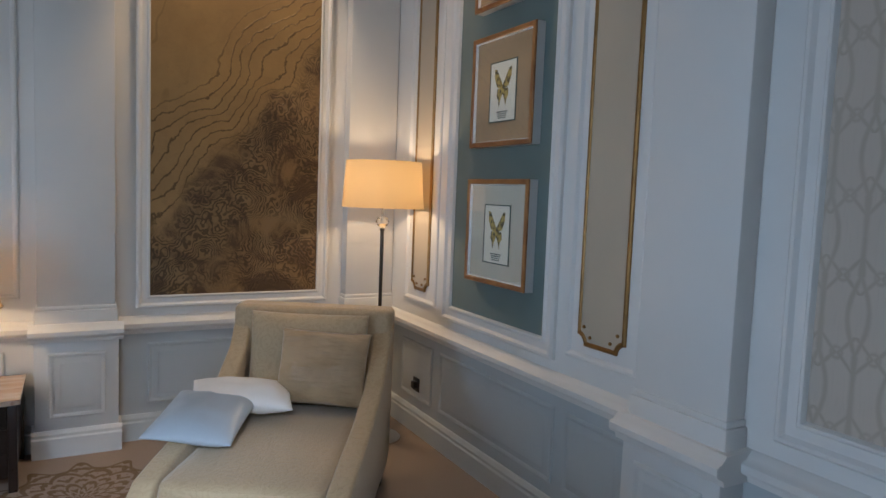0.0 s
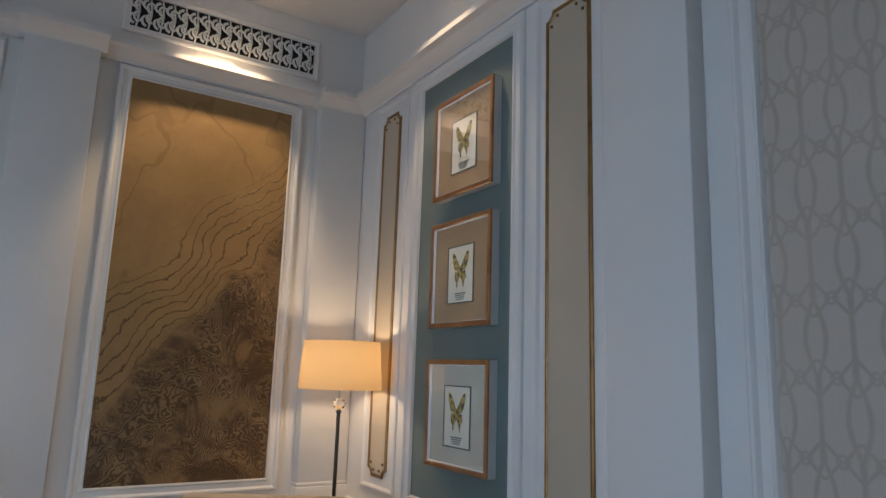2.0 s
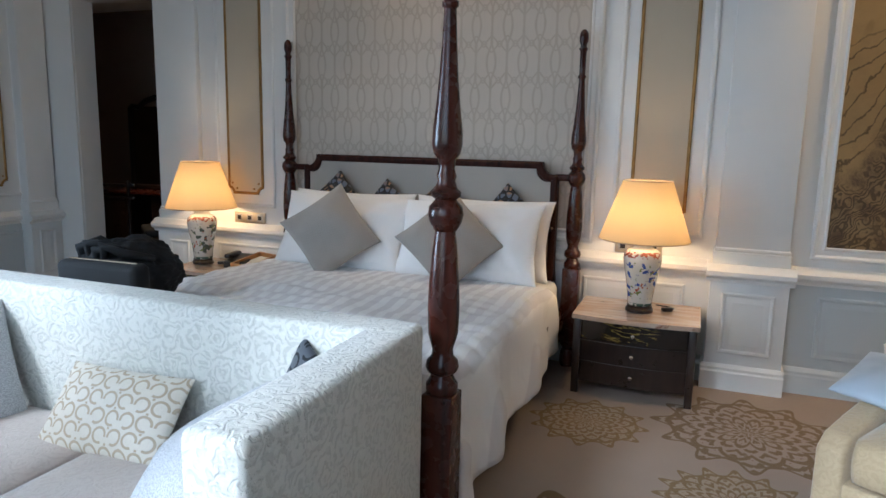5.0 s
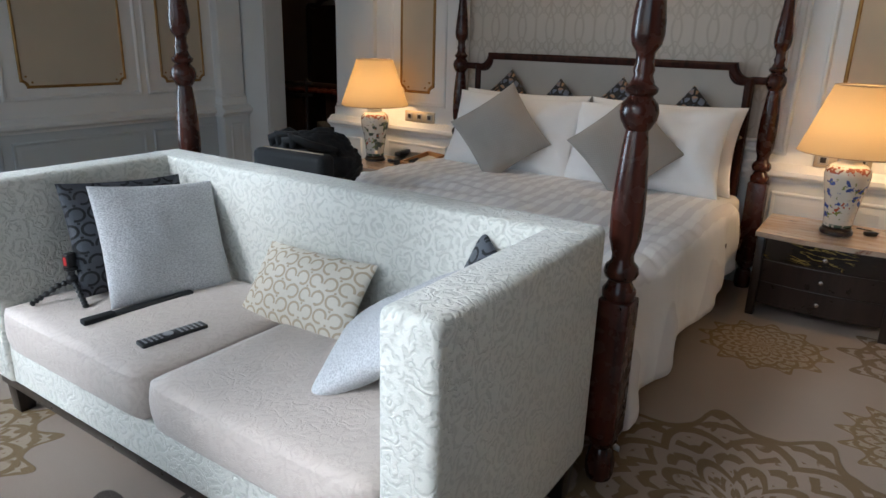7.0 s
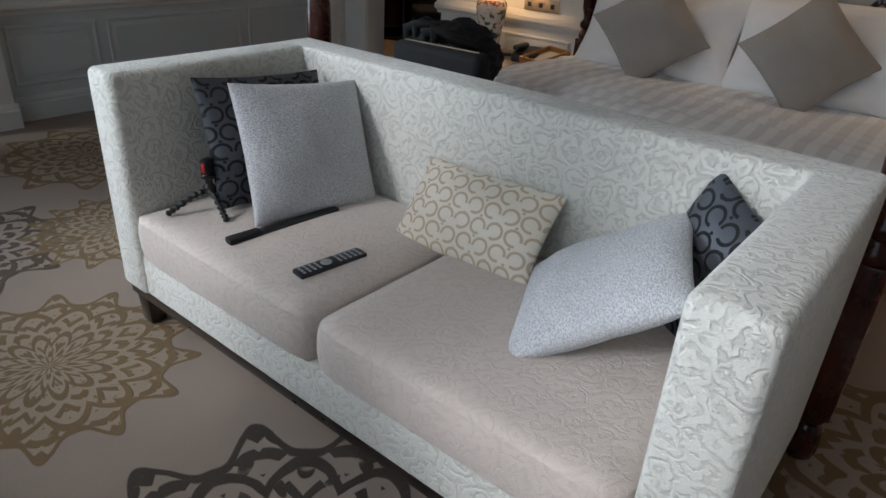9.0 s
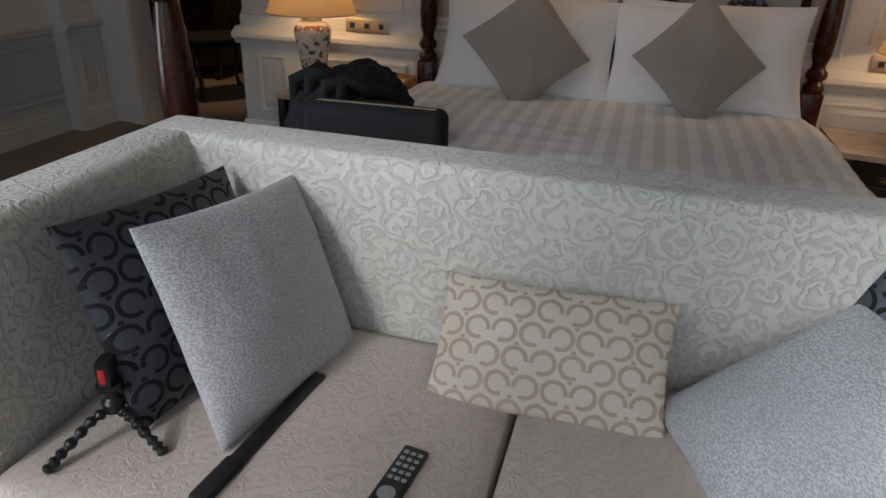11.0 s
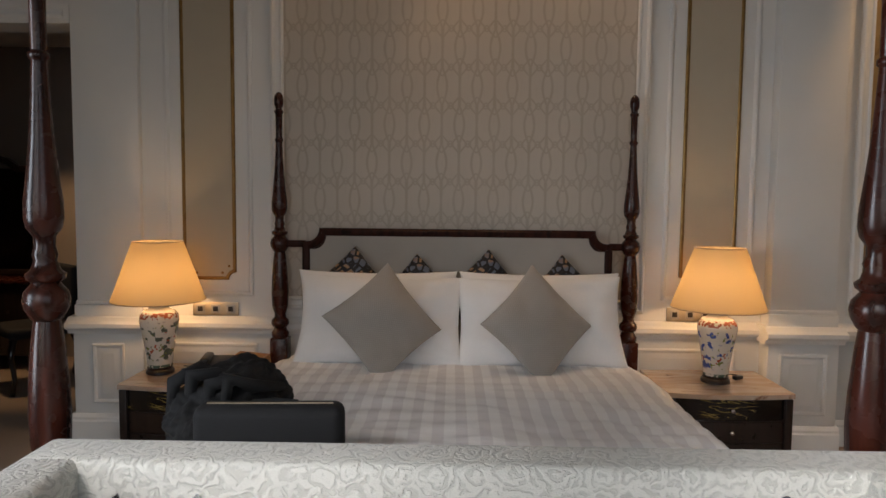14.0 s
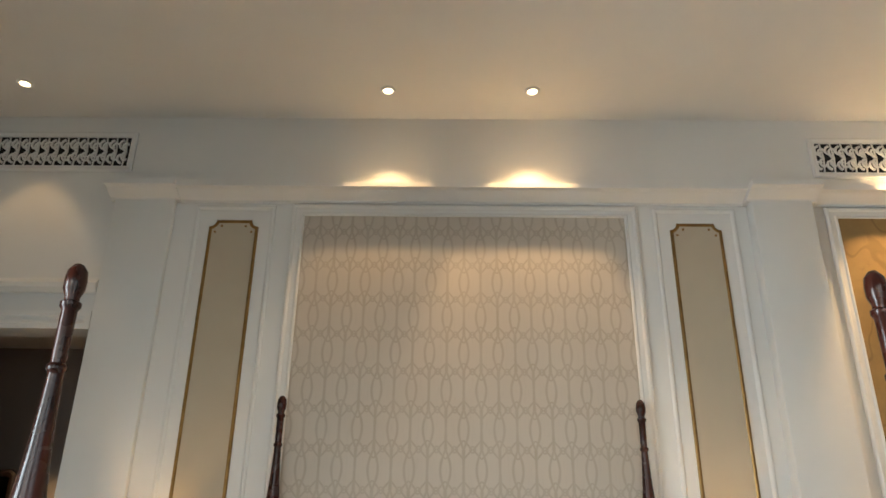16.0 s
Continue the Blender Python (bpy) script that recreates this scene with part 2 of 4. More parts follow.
def plate(outline, proud, thick, bm=None):
    """A flat plate with the given outline in the xz plane, facing -y."""
    own = bmesh.new()
    front = [own.verts.new((x, -proud, z)) for x, z in outline]
    back = [own.verts.new((x, -proud + thick, z)) for x, z in outline]
    own.faces.new(front)
    own.faces.new(back[::-1])
    n = len(outline)
    for i in range(n):
        own.faces.new((front[i], back[i], back[(i + 1) % n], front[(i + 1) % n]))
    return joined(bm, own)


def run(profile, a, b, bm=None):
    """A straight strip along x from a to b, profile: closed (proud, z) points, facing -y."""
    own = bmesh.new()
    ends = [[own.verts.new((x, -p, z)) for p, z in profile] for x in (a, b)]
    n = len(profile)
    for i in range(n):
        own.faces.new((ends[0][i], ends[1][i], ends[1][(i + 1) % n], ends[0][(i + 1) % n]))
    own.faces.new(ends[0])
    own.faces.new(ends[1][::-1])
    return joined(bm, own)


def tube(points, radius, n=10, bm=None, close=False):
    own = bmesh.new()
    pts = [Vector(p) for p in points]
    rings = []
    for i, p in enumerate(pts):
        d = (pts[min(i + 1, len(pts) - 1)] - pts[max(i - 1, 0)]).normalized()
        side = d.orthogonal().normalized() if i == 0 else (side - d * side.dot(d)).normalized()
        other = d.cross(side)
        r = radius[i] if isinstance(radius, (list, tuple)) else radius
        rings.append([own.verts.new(p + (side * math.cos(2 * math.pi * k / n) + other * math.sin(2 * math.pi * k / n)) * r) for k in range(n)])
    for a, b in zip(rings, rings[1:]):
        for k in range(n):
            own.faces.new((a[k], a[(k + 1) % n], b[(k + 1) % n], b[k]))
    own.faces.new(rings[0][::-1])
    own.faces.new(rings[-1])
    return joined(bm, own)


def pillow(w, h, t, n=18, pinch=0.07, crease=0.006, seed=0.0, power=2.4, soft=0.5):
    """A stuffed cushion in the xz plane, centred, thickness along y."""
    own = bmesh.new()
    grids = []
    for side in (-1, 1):
        rows = []
        for j in range(n + 1):
            row = []
            for i in range(n + 1):
                u, v = 2 * i / n - 1, 2 * j / n - 1
                u, v = math.sin(u * math.pi / 2), math.sin(v * math.pi / 2)
                full = ((1 - abs(u) ** power) * (1 - abs(v) ** power)) ** soft
                x = w / 2 * u * (1 - pinch * (1 - v * v) * abs(u))
                z = h / 2 * v * (1 - pinch * (1 - u * u) * abs(v))
                wob = noise.noise((x * 5 + seed, z * 5, side + seed)) * crease * 3 + noise.noise((x * 16 + seed, z * 16, side)) * crease
                row.append((x, side * (t / 2 * full + wob * full), z))
            rows.append(row)
        grids.append(rows)
    va = [[own.verts.new(c) for c in row] for row in grids[0]]
    vb = [[va[j][i] if i in (0, n) or j in (0, n) else own.verts.new(grids[1][j][i]) for i in range(n + 1)] for j in range(n + 1)]
    for g, flip in ((va, False), (vb, True)):
        for j in range(n):
            for i in range(n):
                f = (g[j][i], g[j][i + 1], g[j + 1][i + 1], g[j + 1][i])
                own.faces.new(f[::-1] if flip else f)
    return own


EAST = Matrix.Rotation(radians(-90), 4, "Z")   # turns a piece that faces -y to face -x
WEST = Matrix.Rotation(radians(90), 4, "Z")    # turns it to face +x

# ---------------- carpet ----------------
MEDALLIONS = (  # centre x, y, radius, petals, dark
    (0.40, -3.64, 0.62, 12, 1.0), (-0.82, -3.60, 0.45, 14, 0.35), (-1.85, -3.55, 0.48, 12, 0.85),
    (2.10, -0.72, 0.46, 12, 0.45), (1.34, -0.90, 0.30, 12, 0.2), (2.02, -1.50, 0.33, 16, 0.3), (-1.62, -2.95, 0.40, 16, 0.3),
    (1.50, -2.25, 0.62, 10, 0.45), (-2.6, -2.6, 0.55, 12, 0.35), (-2.3, -1.2, 0.5, 14, 0.3), (3.45, -1.9, 0.5, 12, 0.35), (1.9, -4.9, 0.6, 12, 0.6), (-1.2, -5.0, 0.6, 12, 0.6),
)


def carpet():
    base = (0.30, 0.232, 0.182)
    m = Mat("medallion_carpet", base, 0.95, Sheen_Weight=0.04)
    x, y, z = m.xyz()
    m.paint(m.noise(1.2, 4).step(0.3, 0.75), shade(base, 0.86))
    wob = m.noise(9.0, 2)
    relief = None
    for cx, cy, radius, petals, dark in MEDALLIONS:
        dx, dy = x - cx, y - cy
        r = (dx * dx + dy * dy).sqrt() / radius + (wob - 0.5) * 0.06
        a = dy.atan(dx)
        lobe = (a * (petals / 2.0)).sin().abs()
        lobe2 = (a * (petals / 2.0)).cos().abs()
        spike = 1.0 - lobe * lobe
        rim = r - spike * spike * 0.20
        edge = 1.0 - rim.step(0.80, 0.815)
        outline = 1.0 - ((rim - 0.79).abs()).step(0.032, 0.05)
        p1, p2 = r * 6.0 - lobe * 0.9, r * 6.0 - lobe2 * 0.9 + 0.5
        which = (p1 * 0.5).frac().step(0.49, 0.51)
        l1 = 1.0 - ((p1.frac() - 0.5).abs()).step(0.18, 0.25)
        l2 = 1.0 - ((p2.frac() - 0.5).abs()).step(0.18, 0.25)
        curl = ((a * petals * 1.5).sin() * (r * 21.0 + lobe * 3.0).sin()).step(0.45, 0.62) * m.noise(12, 1).step(0.42, 0.52)
        ink = edge * (l1 * which).max(l2 * (1.0 - which)).max(curl).max(outline)
        if dark < 0.4:
            m.paint(edge * 0.35, (0.33, 0.25, 0.13))
        tone = (0.026 + 0.18 * (1 - dark), 0.014 + 0.105 * (1 - dark), 0.006 + 0.024 * (1 - dark))
        m.paint(ink * (0.85 + 0.1 * dark), tone)
        relief = ink if relief is None else relief.max(ink)
    m.paint(m.noise(260, 2).step(0.45, 0.8) * 0.35, shade(base, 0.55))
    m.bump(relief, 0.003, 0.6)
    m.bump(m.noise(420, 2), 0.002, 0.8)
    return m.done()


CARPET = carpet()
LOBBY = paint_material("taupe_paint", (0.30, 0.25, 0.21), 0.6)
X0, X1, Y0, TOP = -3.45, 3.98, -4.82, 3.95
SILL, HEAD = 0.85, 2.7

setting("floor", box(-5.3, 4.2, -6.5, 2.2, -0.15, 0.0), CARPET, "beige carpet with gold and brown flower medallions")
setting("ceiling", box(-5.3, 4.2, -6.5, 0.2, TOP, TOP + 0.15), CEILING, "plain cream plaster ceiling")

OPEN_L, OPEN_R, OPEN_Z = -3.06, -2.2, 2.45
bm = box(OPEN_R, X1 + 0.2, 0.0, 0.2, 0.0, TOP)
box(OPEN_L, OPEN_R, 0.0, 0.2, OPEN_Z, TOP, bm=bm)
box(X0 - 0.2, OPEN_L, 0.0, 0.2, 0.0, TOP, bm=bm)
north = setting("wall_north", bm, WHITE, "white panelled wall behind the bed")
east = setting("wall_east", box(X1, X1 + 0.2, Y0, 0.0, 0.0, TOP), WHITE, "white panelled wall with teal picture panel")
bm = box(X0 - 0.2, X0, -3.35, 0.0, 0.0, TOP)
box(X0 - 0.2, X0, Y0, -4.65, 0.0, TOP, bm=bm)
box(X0 - 0.2, X0, -4.65, -3.35, 0.0, 0.4, bm=bm)
box(X0 - 0.2, X0, -4.65, -3.35, 2.6, TOP, bm=bm)
west = setting("wall_west", bm, WHITE, "white panelled wall with gold-edged panels")
bm = box(X0 - 0.2, X1 + 0.2, Y0 - 0.2, Y0, 0.0, SILL)
box(X0 - 0.2, X1 + 0.2, Y0 - 0.2, Y0, HEAD, TOP, bm=bm)
_edges = [X0 - 0.2, *[v for w in WINDOWS for v in w], X1 + 0.2]
for _a, _b in zip(_edges[::2], _edges[1::2]):
    box(_a, _b, Y0 - 0.2, Y0, SILL, HEAD, bm=bm)
# never in view; the dark taupe is chosen to cut bounced light
south = setting("wall_south", bm, LOBBY, "plain taupe wall with tall windows")

GLASS = Mat("window_glass", (1, 1, 1), 0.0, Transmission_Weight=1.0, IOR=1.45).done()
for _n, (_a, _b) in enumerate(WINDOWS, 1):
    bm = moulding(rect(_a, _b, SILL, HEAD), [(0, 0), (0, 0.05), (0.07, 0.05), (0.07, 0)])
    box((_a + _b) / 2 - 0.03, (_a + _b) / 2 + 0.03, -0.05, 0.0, SILL + 0.07, HEAD - 0.07, bm=bm)
    moved(bm, Matrix.Translation((0, Y0 - 0.1, 0)))
    frame_ob = setting(f"window_{_n}", bm, WHITE, "white framed tall window")
    pane = part("pane", box(_a + 0.07, _b - 0.07, Y0 - 0.14, Y0 - 0.135, SILL + 0.07, HEAD - 0.07), GLASS, frame_ob, smooth=False)
    pane.visible_shadow = False

# near-black that stands in for shade behind the grilles and above the capitals
DARK = Mat("painted_shade_black", (0.02, 0.018, 0.016), 0.9).done()

bm = moved(moulding(rect(-4.65, -3.35, 0.4, 2.6), [(0, 0), (0, 0.05), (0.07, 0.05), (0.07, 0)]), Matrix.Translation((X0 - 0.1, 0, 0)) @ WEST)
frame_ob = setting("window_3", bm, WHITE, "white framed tall window")
pane = part("pane", box(X0 - 0.14, X0 - 0.135, -4.58, -3.42, 0.47, 2.53), GLASS, frame_ob, smooth=False)
pane.visible_shadow = False

# ---------------- panelling ----------------
RAIL = [(0, 0.635), (0.018, 0.635), (0.024, 0.655), (0.05, 0.668), (0.056, 0.678), (0.056, 0.70), (0.048, 0.706), (0.034, 0.711), (0.026, 0.720), (0.012, 0.734), (0, 0.738)]
BASE = [(0, 0), (0.028, 0), (0.028, 0.105), (0.022, 0.115), (0.022, 0.13), (0.010, 0.15), (0, 0.155)]
CORNICE = [(0, 3.305), (0.018, 3.305), (0.022, 3.318), (0.05, 3.328), (0.085, 3.348), (0.10, 3.36), (0.14, 3.366), (0.14, 3.40), (0, 3.40)]
FRAME = [(0, 0), (0, 0.016), (0.012, 0.026), (0.026, 0.026), (0.04, 0.014), (0.075, 0.010), (0.085, 0.018), (0.095, 0.018), (0.105, 0.004), (0.105, 0)]
THIN = [(0, 0), (0, 0.008), (0.008, 0.014), (0.018, 0.014), (0.026, 0.006), (0.03, 0)]
RAISED = [(0, 0), (0, 0.007), (0.007, 0.013), (0.016, 0.011), (0.024, 0.004), (0.03, 0.004), (0.055, 0.013), (0.06, 0.013)]
TRIM = [(0, 0), (0, 0.008), (0.006, 0.013), (0.014, 0.013), (0.020, 0.008), (0.020, 0)]


def grown(profile, d):
    return [(p + d if p > 0 else p, z) for p, z in profile]


def around(a, b, z0, z1, d=0.078):
    """A frame moulding round a panel."""
    return moulding(rect(a - d, b + d, z0 - d, z1 + d), [(i * d / 0.105, h * 1.1) for i, h in FRAME])


class Side:
    """One panelled wall; s runs along it, to the right as one faces it."""

    def __init__(self, wall, m):
        self.wall, self.m = wall, m

    def put(self, name, bm, material, label="", smooth=30):
        return part(name, moved(bm, self.m), material, self.wall, label, smooth)

    def strip(self, a, b):
        self.put("chair_rail", run(RAIL, a, b), WHITE)
        self.put("baseboard", run(BASE, a, b), WAINSCOT)

    def dado(self, a, b, paint=None):
        self.put("dado_back", plate(rect(a, b, 0.0, 0.64), 0.003, 0.003), paint or WAINSCOT)

    def raised(self, a, b, z0=0.215, z1=0.575, proud=0.003, paint=None):
        bm = moulding(rect(a, b, z0, z1), RAISED)
        plate(rect(a + 0.058, b - 0.058, z0 + 0.058, z1 - 0.058), 0.013, 0.012, bm)
        self.put("dado_panel", moved(bm, Matrix.Translation((0, -proud, 0))), paint or WAINSCOT)

    def pilaster(self, a, b, deep=0.09, raised=True):
        self.put("pilaster", box(a, b, -deep, 0.0, 0.70, 3.31, 0.006), WHITE)
        d = deep + 0.012
        bm = box(a - 0.015, b + 0.015, -d - 0.015, 0.0, 0.0, 0.64, 0.004)
        self.put("pedestal", bm, PALE)
        self.put("chair_rail", run(grown(RAIL, d + 0.01), a - 0.04, b + 0.04), WHITE)
        bm = run(grown(BASE, d + 0.01), a - 0.03, b + 0.03)
        self.put("baseboard", bm, PALE)
        if raised:
            self.raised(a + 0.05, b - 0.05, proud=d + 0.014, paint=PALE)
        foot = box(a - 0.014, b + 0.014, -deep - 0.014, 0.0, 0.72, 0.805, 0.008)
        box(a - 0.007, b + 0.007, -deep - 0.007, 0.0, 0.805, 0.828, 0.006, bm=foot)
        self.put("pilaster_foot", foot, WHITE)
        # solid dark strip drawn for the shade above the capital
        self.put("painted_gap_shade", box(a + 0.01, b - 0.01, -deep - 0.06, 0.0, 3.402, 3.42), DARK)
        self.put("capital", run(grown(CORNICE, deep - 0.02), a - 0.03, b + 0.03), WHITE)

    def gold_strip(self, a, b, z0=0.957, z1=3.182, studs=True):
        self.put("panel_fabric", plate(notched(a + 0.004, b - 0.004, z0 + 0.004, z1 - 0.004, 0.045), 0.006, 0.006), BEIGE_PANEL, "beige fabric panel")
        self.put("gold_trim", moulding(notched(a, b, z0, z1, 0.045), TRIM), GOLD, "narrow antique gold moulding")
        if studs:
            for cx, sx in ((a, 1), (b, -1)):
                for cz, sz in ((z0, 1), (z1, -1)):
                    for ox, oz in ((0.082, 0.042), (0.042, 0.082)):
                        bm = bmesh.new()
                        bmesh.ops.create_uvsphere(bm, u_segments=8, v_segments=5, radius=0.008)
                        moved(bm, Matrix.Translation((cx + sx * ox, -0.010, cz + sz * oz)))
                        self.put("stud", bm, GOLD)

    def field(self, a, b, z0=0.86, z1=3.285):
        self.put("panel_moulding", moulding(rect(a, b, z0, z1), THIN), WHITE)


# north wall
n = Side(north, Matrix.Identity(4))
BED = 0.07
n.strip(OPEN_R + 0.02, 3.98)
n.dado(OPEN_R, 2.08, PALE)
n.dado(2.08, 3.98)
n.put("cornice", run(CORNICE, OPEN_R, 3.98), WHITE)
n.put("wallpaper_panel", plate(rect(-0.963, 1.11, 0.80, 3.222), 0.004, 0.004), TRELLIS, "beige trellis wallpaper panel")
n.put("panel_frame", around(-0.955, 1.103, 0.862, 3.218), WHITE)
n.gold_strip(-1.565, -1.247)
n.gold_strip(1.388, 1.715)
n.field(-1.665, -1.145)
n.field(1.288, 1.815)
n.pilaster(-2.19, -1.80, 0.045, False)
n.raised(-2.09, -1.90, proud=0.072, paint=PALE)
n.raised(-1.68, -1.12, paint=PALE)
n.raised(1.14, 1.74, paint=PALE)
n.pilaster(1.895, 2.275)
n.raised(2.45, 3.50)
n.pilaster(3.64, 3.975, 0.09)
MURAL_BOX = (2.455, 3.465, 0.852, 3.23)
n.put("mural_frame", around(2.465, 3.458, 0.862, 3.22), WHITE)
# moulding over the opening
n.put("opening_architrave", moulding(rect(OPEN_L - 0.11, OPEN_R, OPEN_Z, OPEN_Z + 0.11), [(0, 0), (0, 0.03), (0.03, 0.035), (0.05, 0.02), (0.055, 0.02)]), WHITE)
n.put("head_moulding", run([(0, 2.68), (0.03, 2.68), (0.05, 2.71), (0.05, 2.74), (0.02, 2.77), (0, 2.77)], X0, OPEN_R), WHITE)
n.put("jamb_casing", run([(0, 0), (0.02, 0), (0.02, 2.56), (0, 2.56)], OPEN_L - 0.11, OPEN_L - 0.005), WHITE)

# east wall: s = -y
e = Side(east, Matrix.Translation((X1, 0, 0)) @ EAST)
e.strip(0.0, 4.82)
e.dado(0.0, 4.82)
e.put("cornice", run(CORNICE, 0.0, 4.82), WHITE)
e.gold_strip(0.395, 0.63, 0.905, 3.19)
e.field(0.30, 0.73, 0.83, 3.285)
e.put("teal_panel", plate(rect(0.915, 1.80, 0.865, 3.22), 0.005, 0.005), TEAL, "slate teal fabric panel")
e.put("panel_frame", around(0.926, 1.788, 0.876, 3.206, 0.09), WHITE)
e.gold_strip(2.03, 2.315, 0.895, 3.20)
e.field(1.955, 2.39, 0.83, 3.285)
e.pilaster(2.46, 2.86)
e.put("wallpaper_panel", plate(rect(3.05, 4.7, 0.87, 3.23), 0.004, 0.004), TRELLIS, "beige trellis wallpaper panel")
e.put("panel_frame", around(3.065, 4.69, 0.885, 3.21, 0.09), WHITE)
for _a, _b in ((0.30, 0.72), (0.82, 1.90), (1.98, 2.36), (3.0, 4.75)):
    e.raised(_a, _b)

# west wall: s = y
w = Side(west, Matrix.Translation((X0, 0, 0)) @ WEST)
w.strip(-3.35, 0.0)
w.dado(-3.35, 0.0)
w.put("cornice", run(CORNICE, -4.82, 0.0), WHITE)
for _a, _b in ((-2.52, -2.21), (-1.90, -1.11), (-0.80, -0.375)):
    w.gold_strip(_a, _b, 0.945, 3.182)
    w.field(_a - 0.13, _b + 0.13)
    w.raised(_a - 0.12, _b + 0.12)
w.pilaster(-0.27, -0.02, 0.09)
w.pilaster(-3.16, -2.72, 0.09)

# grilles


def grille(side, a, b, z0, z1, seed):
    ob = side.put("vent", moulding(rect(a, b, z0, z1), [(0, 0), (0, 0.014), (0.012, 0.02), (0.03, 0.012), (0.04, 0.012), (0.04, 0)]), WHITE, "white pierced ventilation grille")
    # dark sheet paints the shade seen through the piercings
    part("painted_shade_sheet", moved(plate(rect(a + 0.03, b - 0.03, z0 + 0.03, z1 - 0.03), 0.003, 0.002), side.m), DARK, ob)
    rng = random.Random(seed)
    bm = bmesh.new()
    n_s, height = int((b - a - 0.08) / 0.066), z1 - z0 - 0.09
    for i in range(n_s):
        cx = a + 0.04 + (i + 0.5) * (b - a - 0.08) / n_s
        for sx in (-1, 1):
            for cz, sz in ((z0 + 0.045 + height * 0.28, 1), (z0 + 0.045 + height * 0.72, -1)):
                pts = []
                turn = rng.uniform(0.8, 1.2)
                for k in range(10):
                    t = k / 9
                    rad = 0.036 * (1 - 0.72 * t)
                    ang = sz * (1.6 + 4.6 * t * turn) * sx
                    pts.append((cx + sx * 0.012 + rad * math.cos(ang), -0.009, cz + rad * math.sin(ang) * 1.15))
                tube(pts, [0.010 - 0.004 * k / 9 for k in range(10)], 5, bm)
        tube([(cx, -0.009, z0 + 0.04), (cx + 0.012, -0.009, (z0 + z1) / 2), (cx, -0.009, z1 - 0.04)], 0.006, 5, bm)
    part("scrollwork", moved(bm, side.m), WHITE, ob, smooth="all")


grille(n, 2.37, 3.63, 3.515, 3.81, 3)
grille(n, -3.42, -2.14, 3.53, 3.825, 4)

# ---------------- dressing lobby behind the opening ----------------
setting("wall_lobby_back", box(-5.3, -1.6, 1.95, 2.1, 0, 2.75), LOBBY, "plain taupe lobby wall")
# unseen wall added to keep sun and sky out of lobby and mirror
setting("wall_lobby_front", box(-5.3, X0 - 0.2, 0.0, 0.2, 0, 2.85), LOBBY, "plain taupe lobby wall")
setting("wall_lobby_side", box(-1.75, -1.6, 0.2, 1.95, 0, 2.75), LOBBY, "plain taupe lobby wall")
setting("wall_lobby_far", box(-5.3, -5.15, 0.2, 1.95, 0, 2.75), LOBBY, "plain taupe lobby wall")
setting("ceiling_lobby", box(-5.3, -1.6, 0.2, 2.1, 2.75, 2.85), CEILING, "plain lobby ceiling")

# ---------------- downlights ----------------
GLOW = Mat("downlight_lens", (1, 0.9, 0.75), 0.4, Emission_Color=(1.0, 0.72, 0.42, 1), Emission_Strength=6.0).done()


def downlight(x, y, aim, energy=26, top=TOP):
    ob = thing("downlight", Matrix.Translation((x, y, top)), "small round recessed ceiling downlight, lit", "ceiling light", "recessed downlights")
    part("ring", lathe([(0.030, -0.001), (0.030, -0.008), (0.036, -0.012), (0.046, -0.010), (0.050, -0.002), (0.050, 0.0)][::-1], 20), WHITE, ob)
    part("lens", lathe([(0.001, -0.006), (0.029, -0.005), (0.029, -0.001), (0.001, -0.001)], 16), GLOW, ob)
    lamp("downlight_beam", "SPOT", look((x, y, top - 0.02), aim), energy, WARM, radius=0.03, cone=(60, 0.5))


downlight(-0.417, -0.34, (-0.417, 0.0, 2.5), 24)
downlight(0.502, -0.34, (0.502, 0.0, 2.5), 42)
downlight(-2.72, -0.40, (-2.72, -0.06, 2.4), 5)
downlight(2.96, -0.40, (2.96, -0.02, 2.5), 95)
downlight(3.60, -1.36, (3.9, -1.36, 2.4), 40)
downlight(-3.3, 1.0, (-3.3, 1.5, 0.6), 75, 2.75)

# ---------------- materials of the furniture ----------------
IVORY = fabric("ivory_headboard_linen", (0.42, 0.385, 0.34), 900, depth=0.0004)


def chenille(name, base, line, cell=0.085, depth=0.002, amount=0.7, rings=4.3):
    """Cut pile with broken wavy rings round scattered centres."""
    m = Mat(name, base, 0.75, Sheen_Weight=0.35, Sheen_Roughness=0.4)
    x, y, z = m.xyz()
    wob, wob2 = m.noise(24, 3), m.noise(21, 3, at=m.vec(x + 3.0, y, z))
    node = m.tree.nodes.new("ShaderNodeTexVoronoi")
    node.inputs["Scale"].default_value, node.inputs["Randomness"].default_value = 1.0 / cell, 0.55
    m.tree.links.new(m.vec(x + (wob - 0.5) * 0.085, y + (wob - 0.5) * 0.085, z + (wob2 - 0.5) * 0.07), node.inputs["Vector"])
    d = Val(m.tree, node.outputs["Distance"])
    wave = (d * rings + (m.noise(40, 2) - 0.5) * 0.6).frac()
    worm = (1.0 - ((wave - 0.5).abs()).step(0.10, 0.34)) * m.noise(46, 1).step(0.30, 0.48)
    m.paint(m.noise(1.6, 3).step(0.3, 0.75), shade(base, 0.92))
    m.paint(worm * amount, line)
    m.paint(m.noise(38, 4, 0.7).step(0.45, 0.75) * 0.3, shade(base, 0.8))
    m.paint(m.noise(320, 2).step(0.4, 0.85) * 0.35, shade(base, 0.76))
    m.bump(worm * -1.0, depth, 0.9)
    m.bump(m.noise(380, 2), 0.0015, 0.7)
    return m.done()


SOFA = chenille("ivory_scroll_chenille", (0.70, 0.685, 0.62), (0.50, 0.49, 0.435))
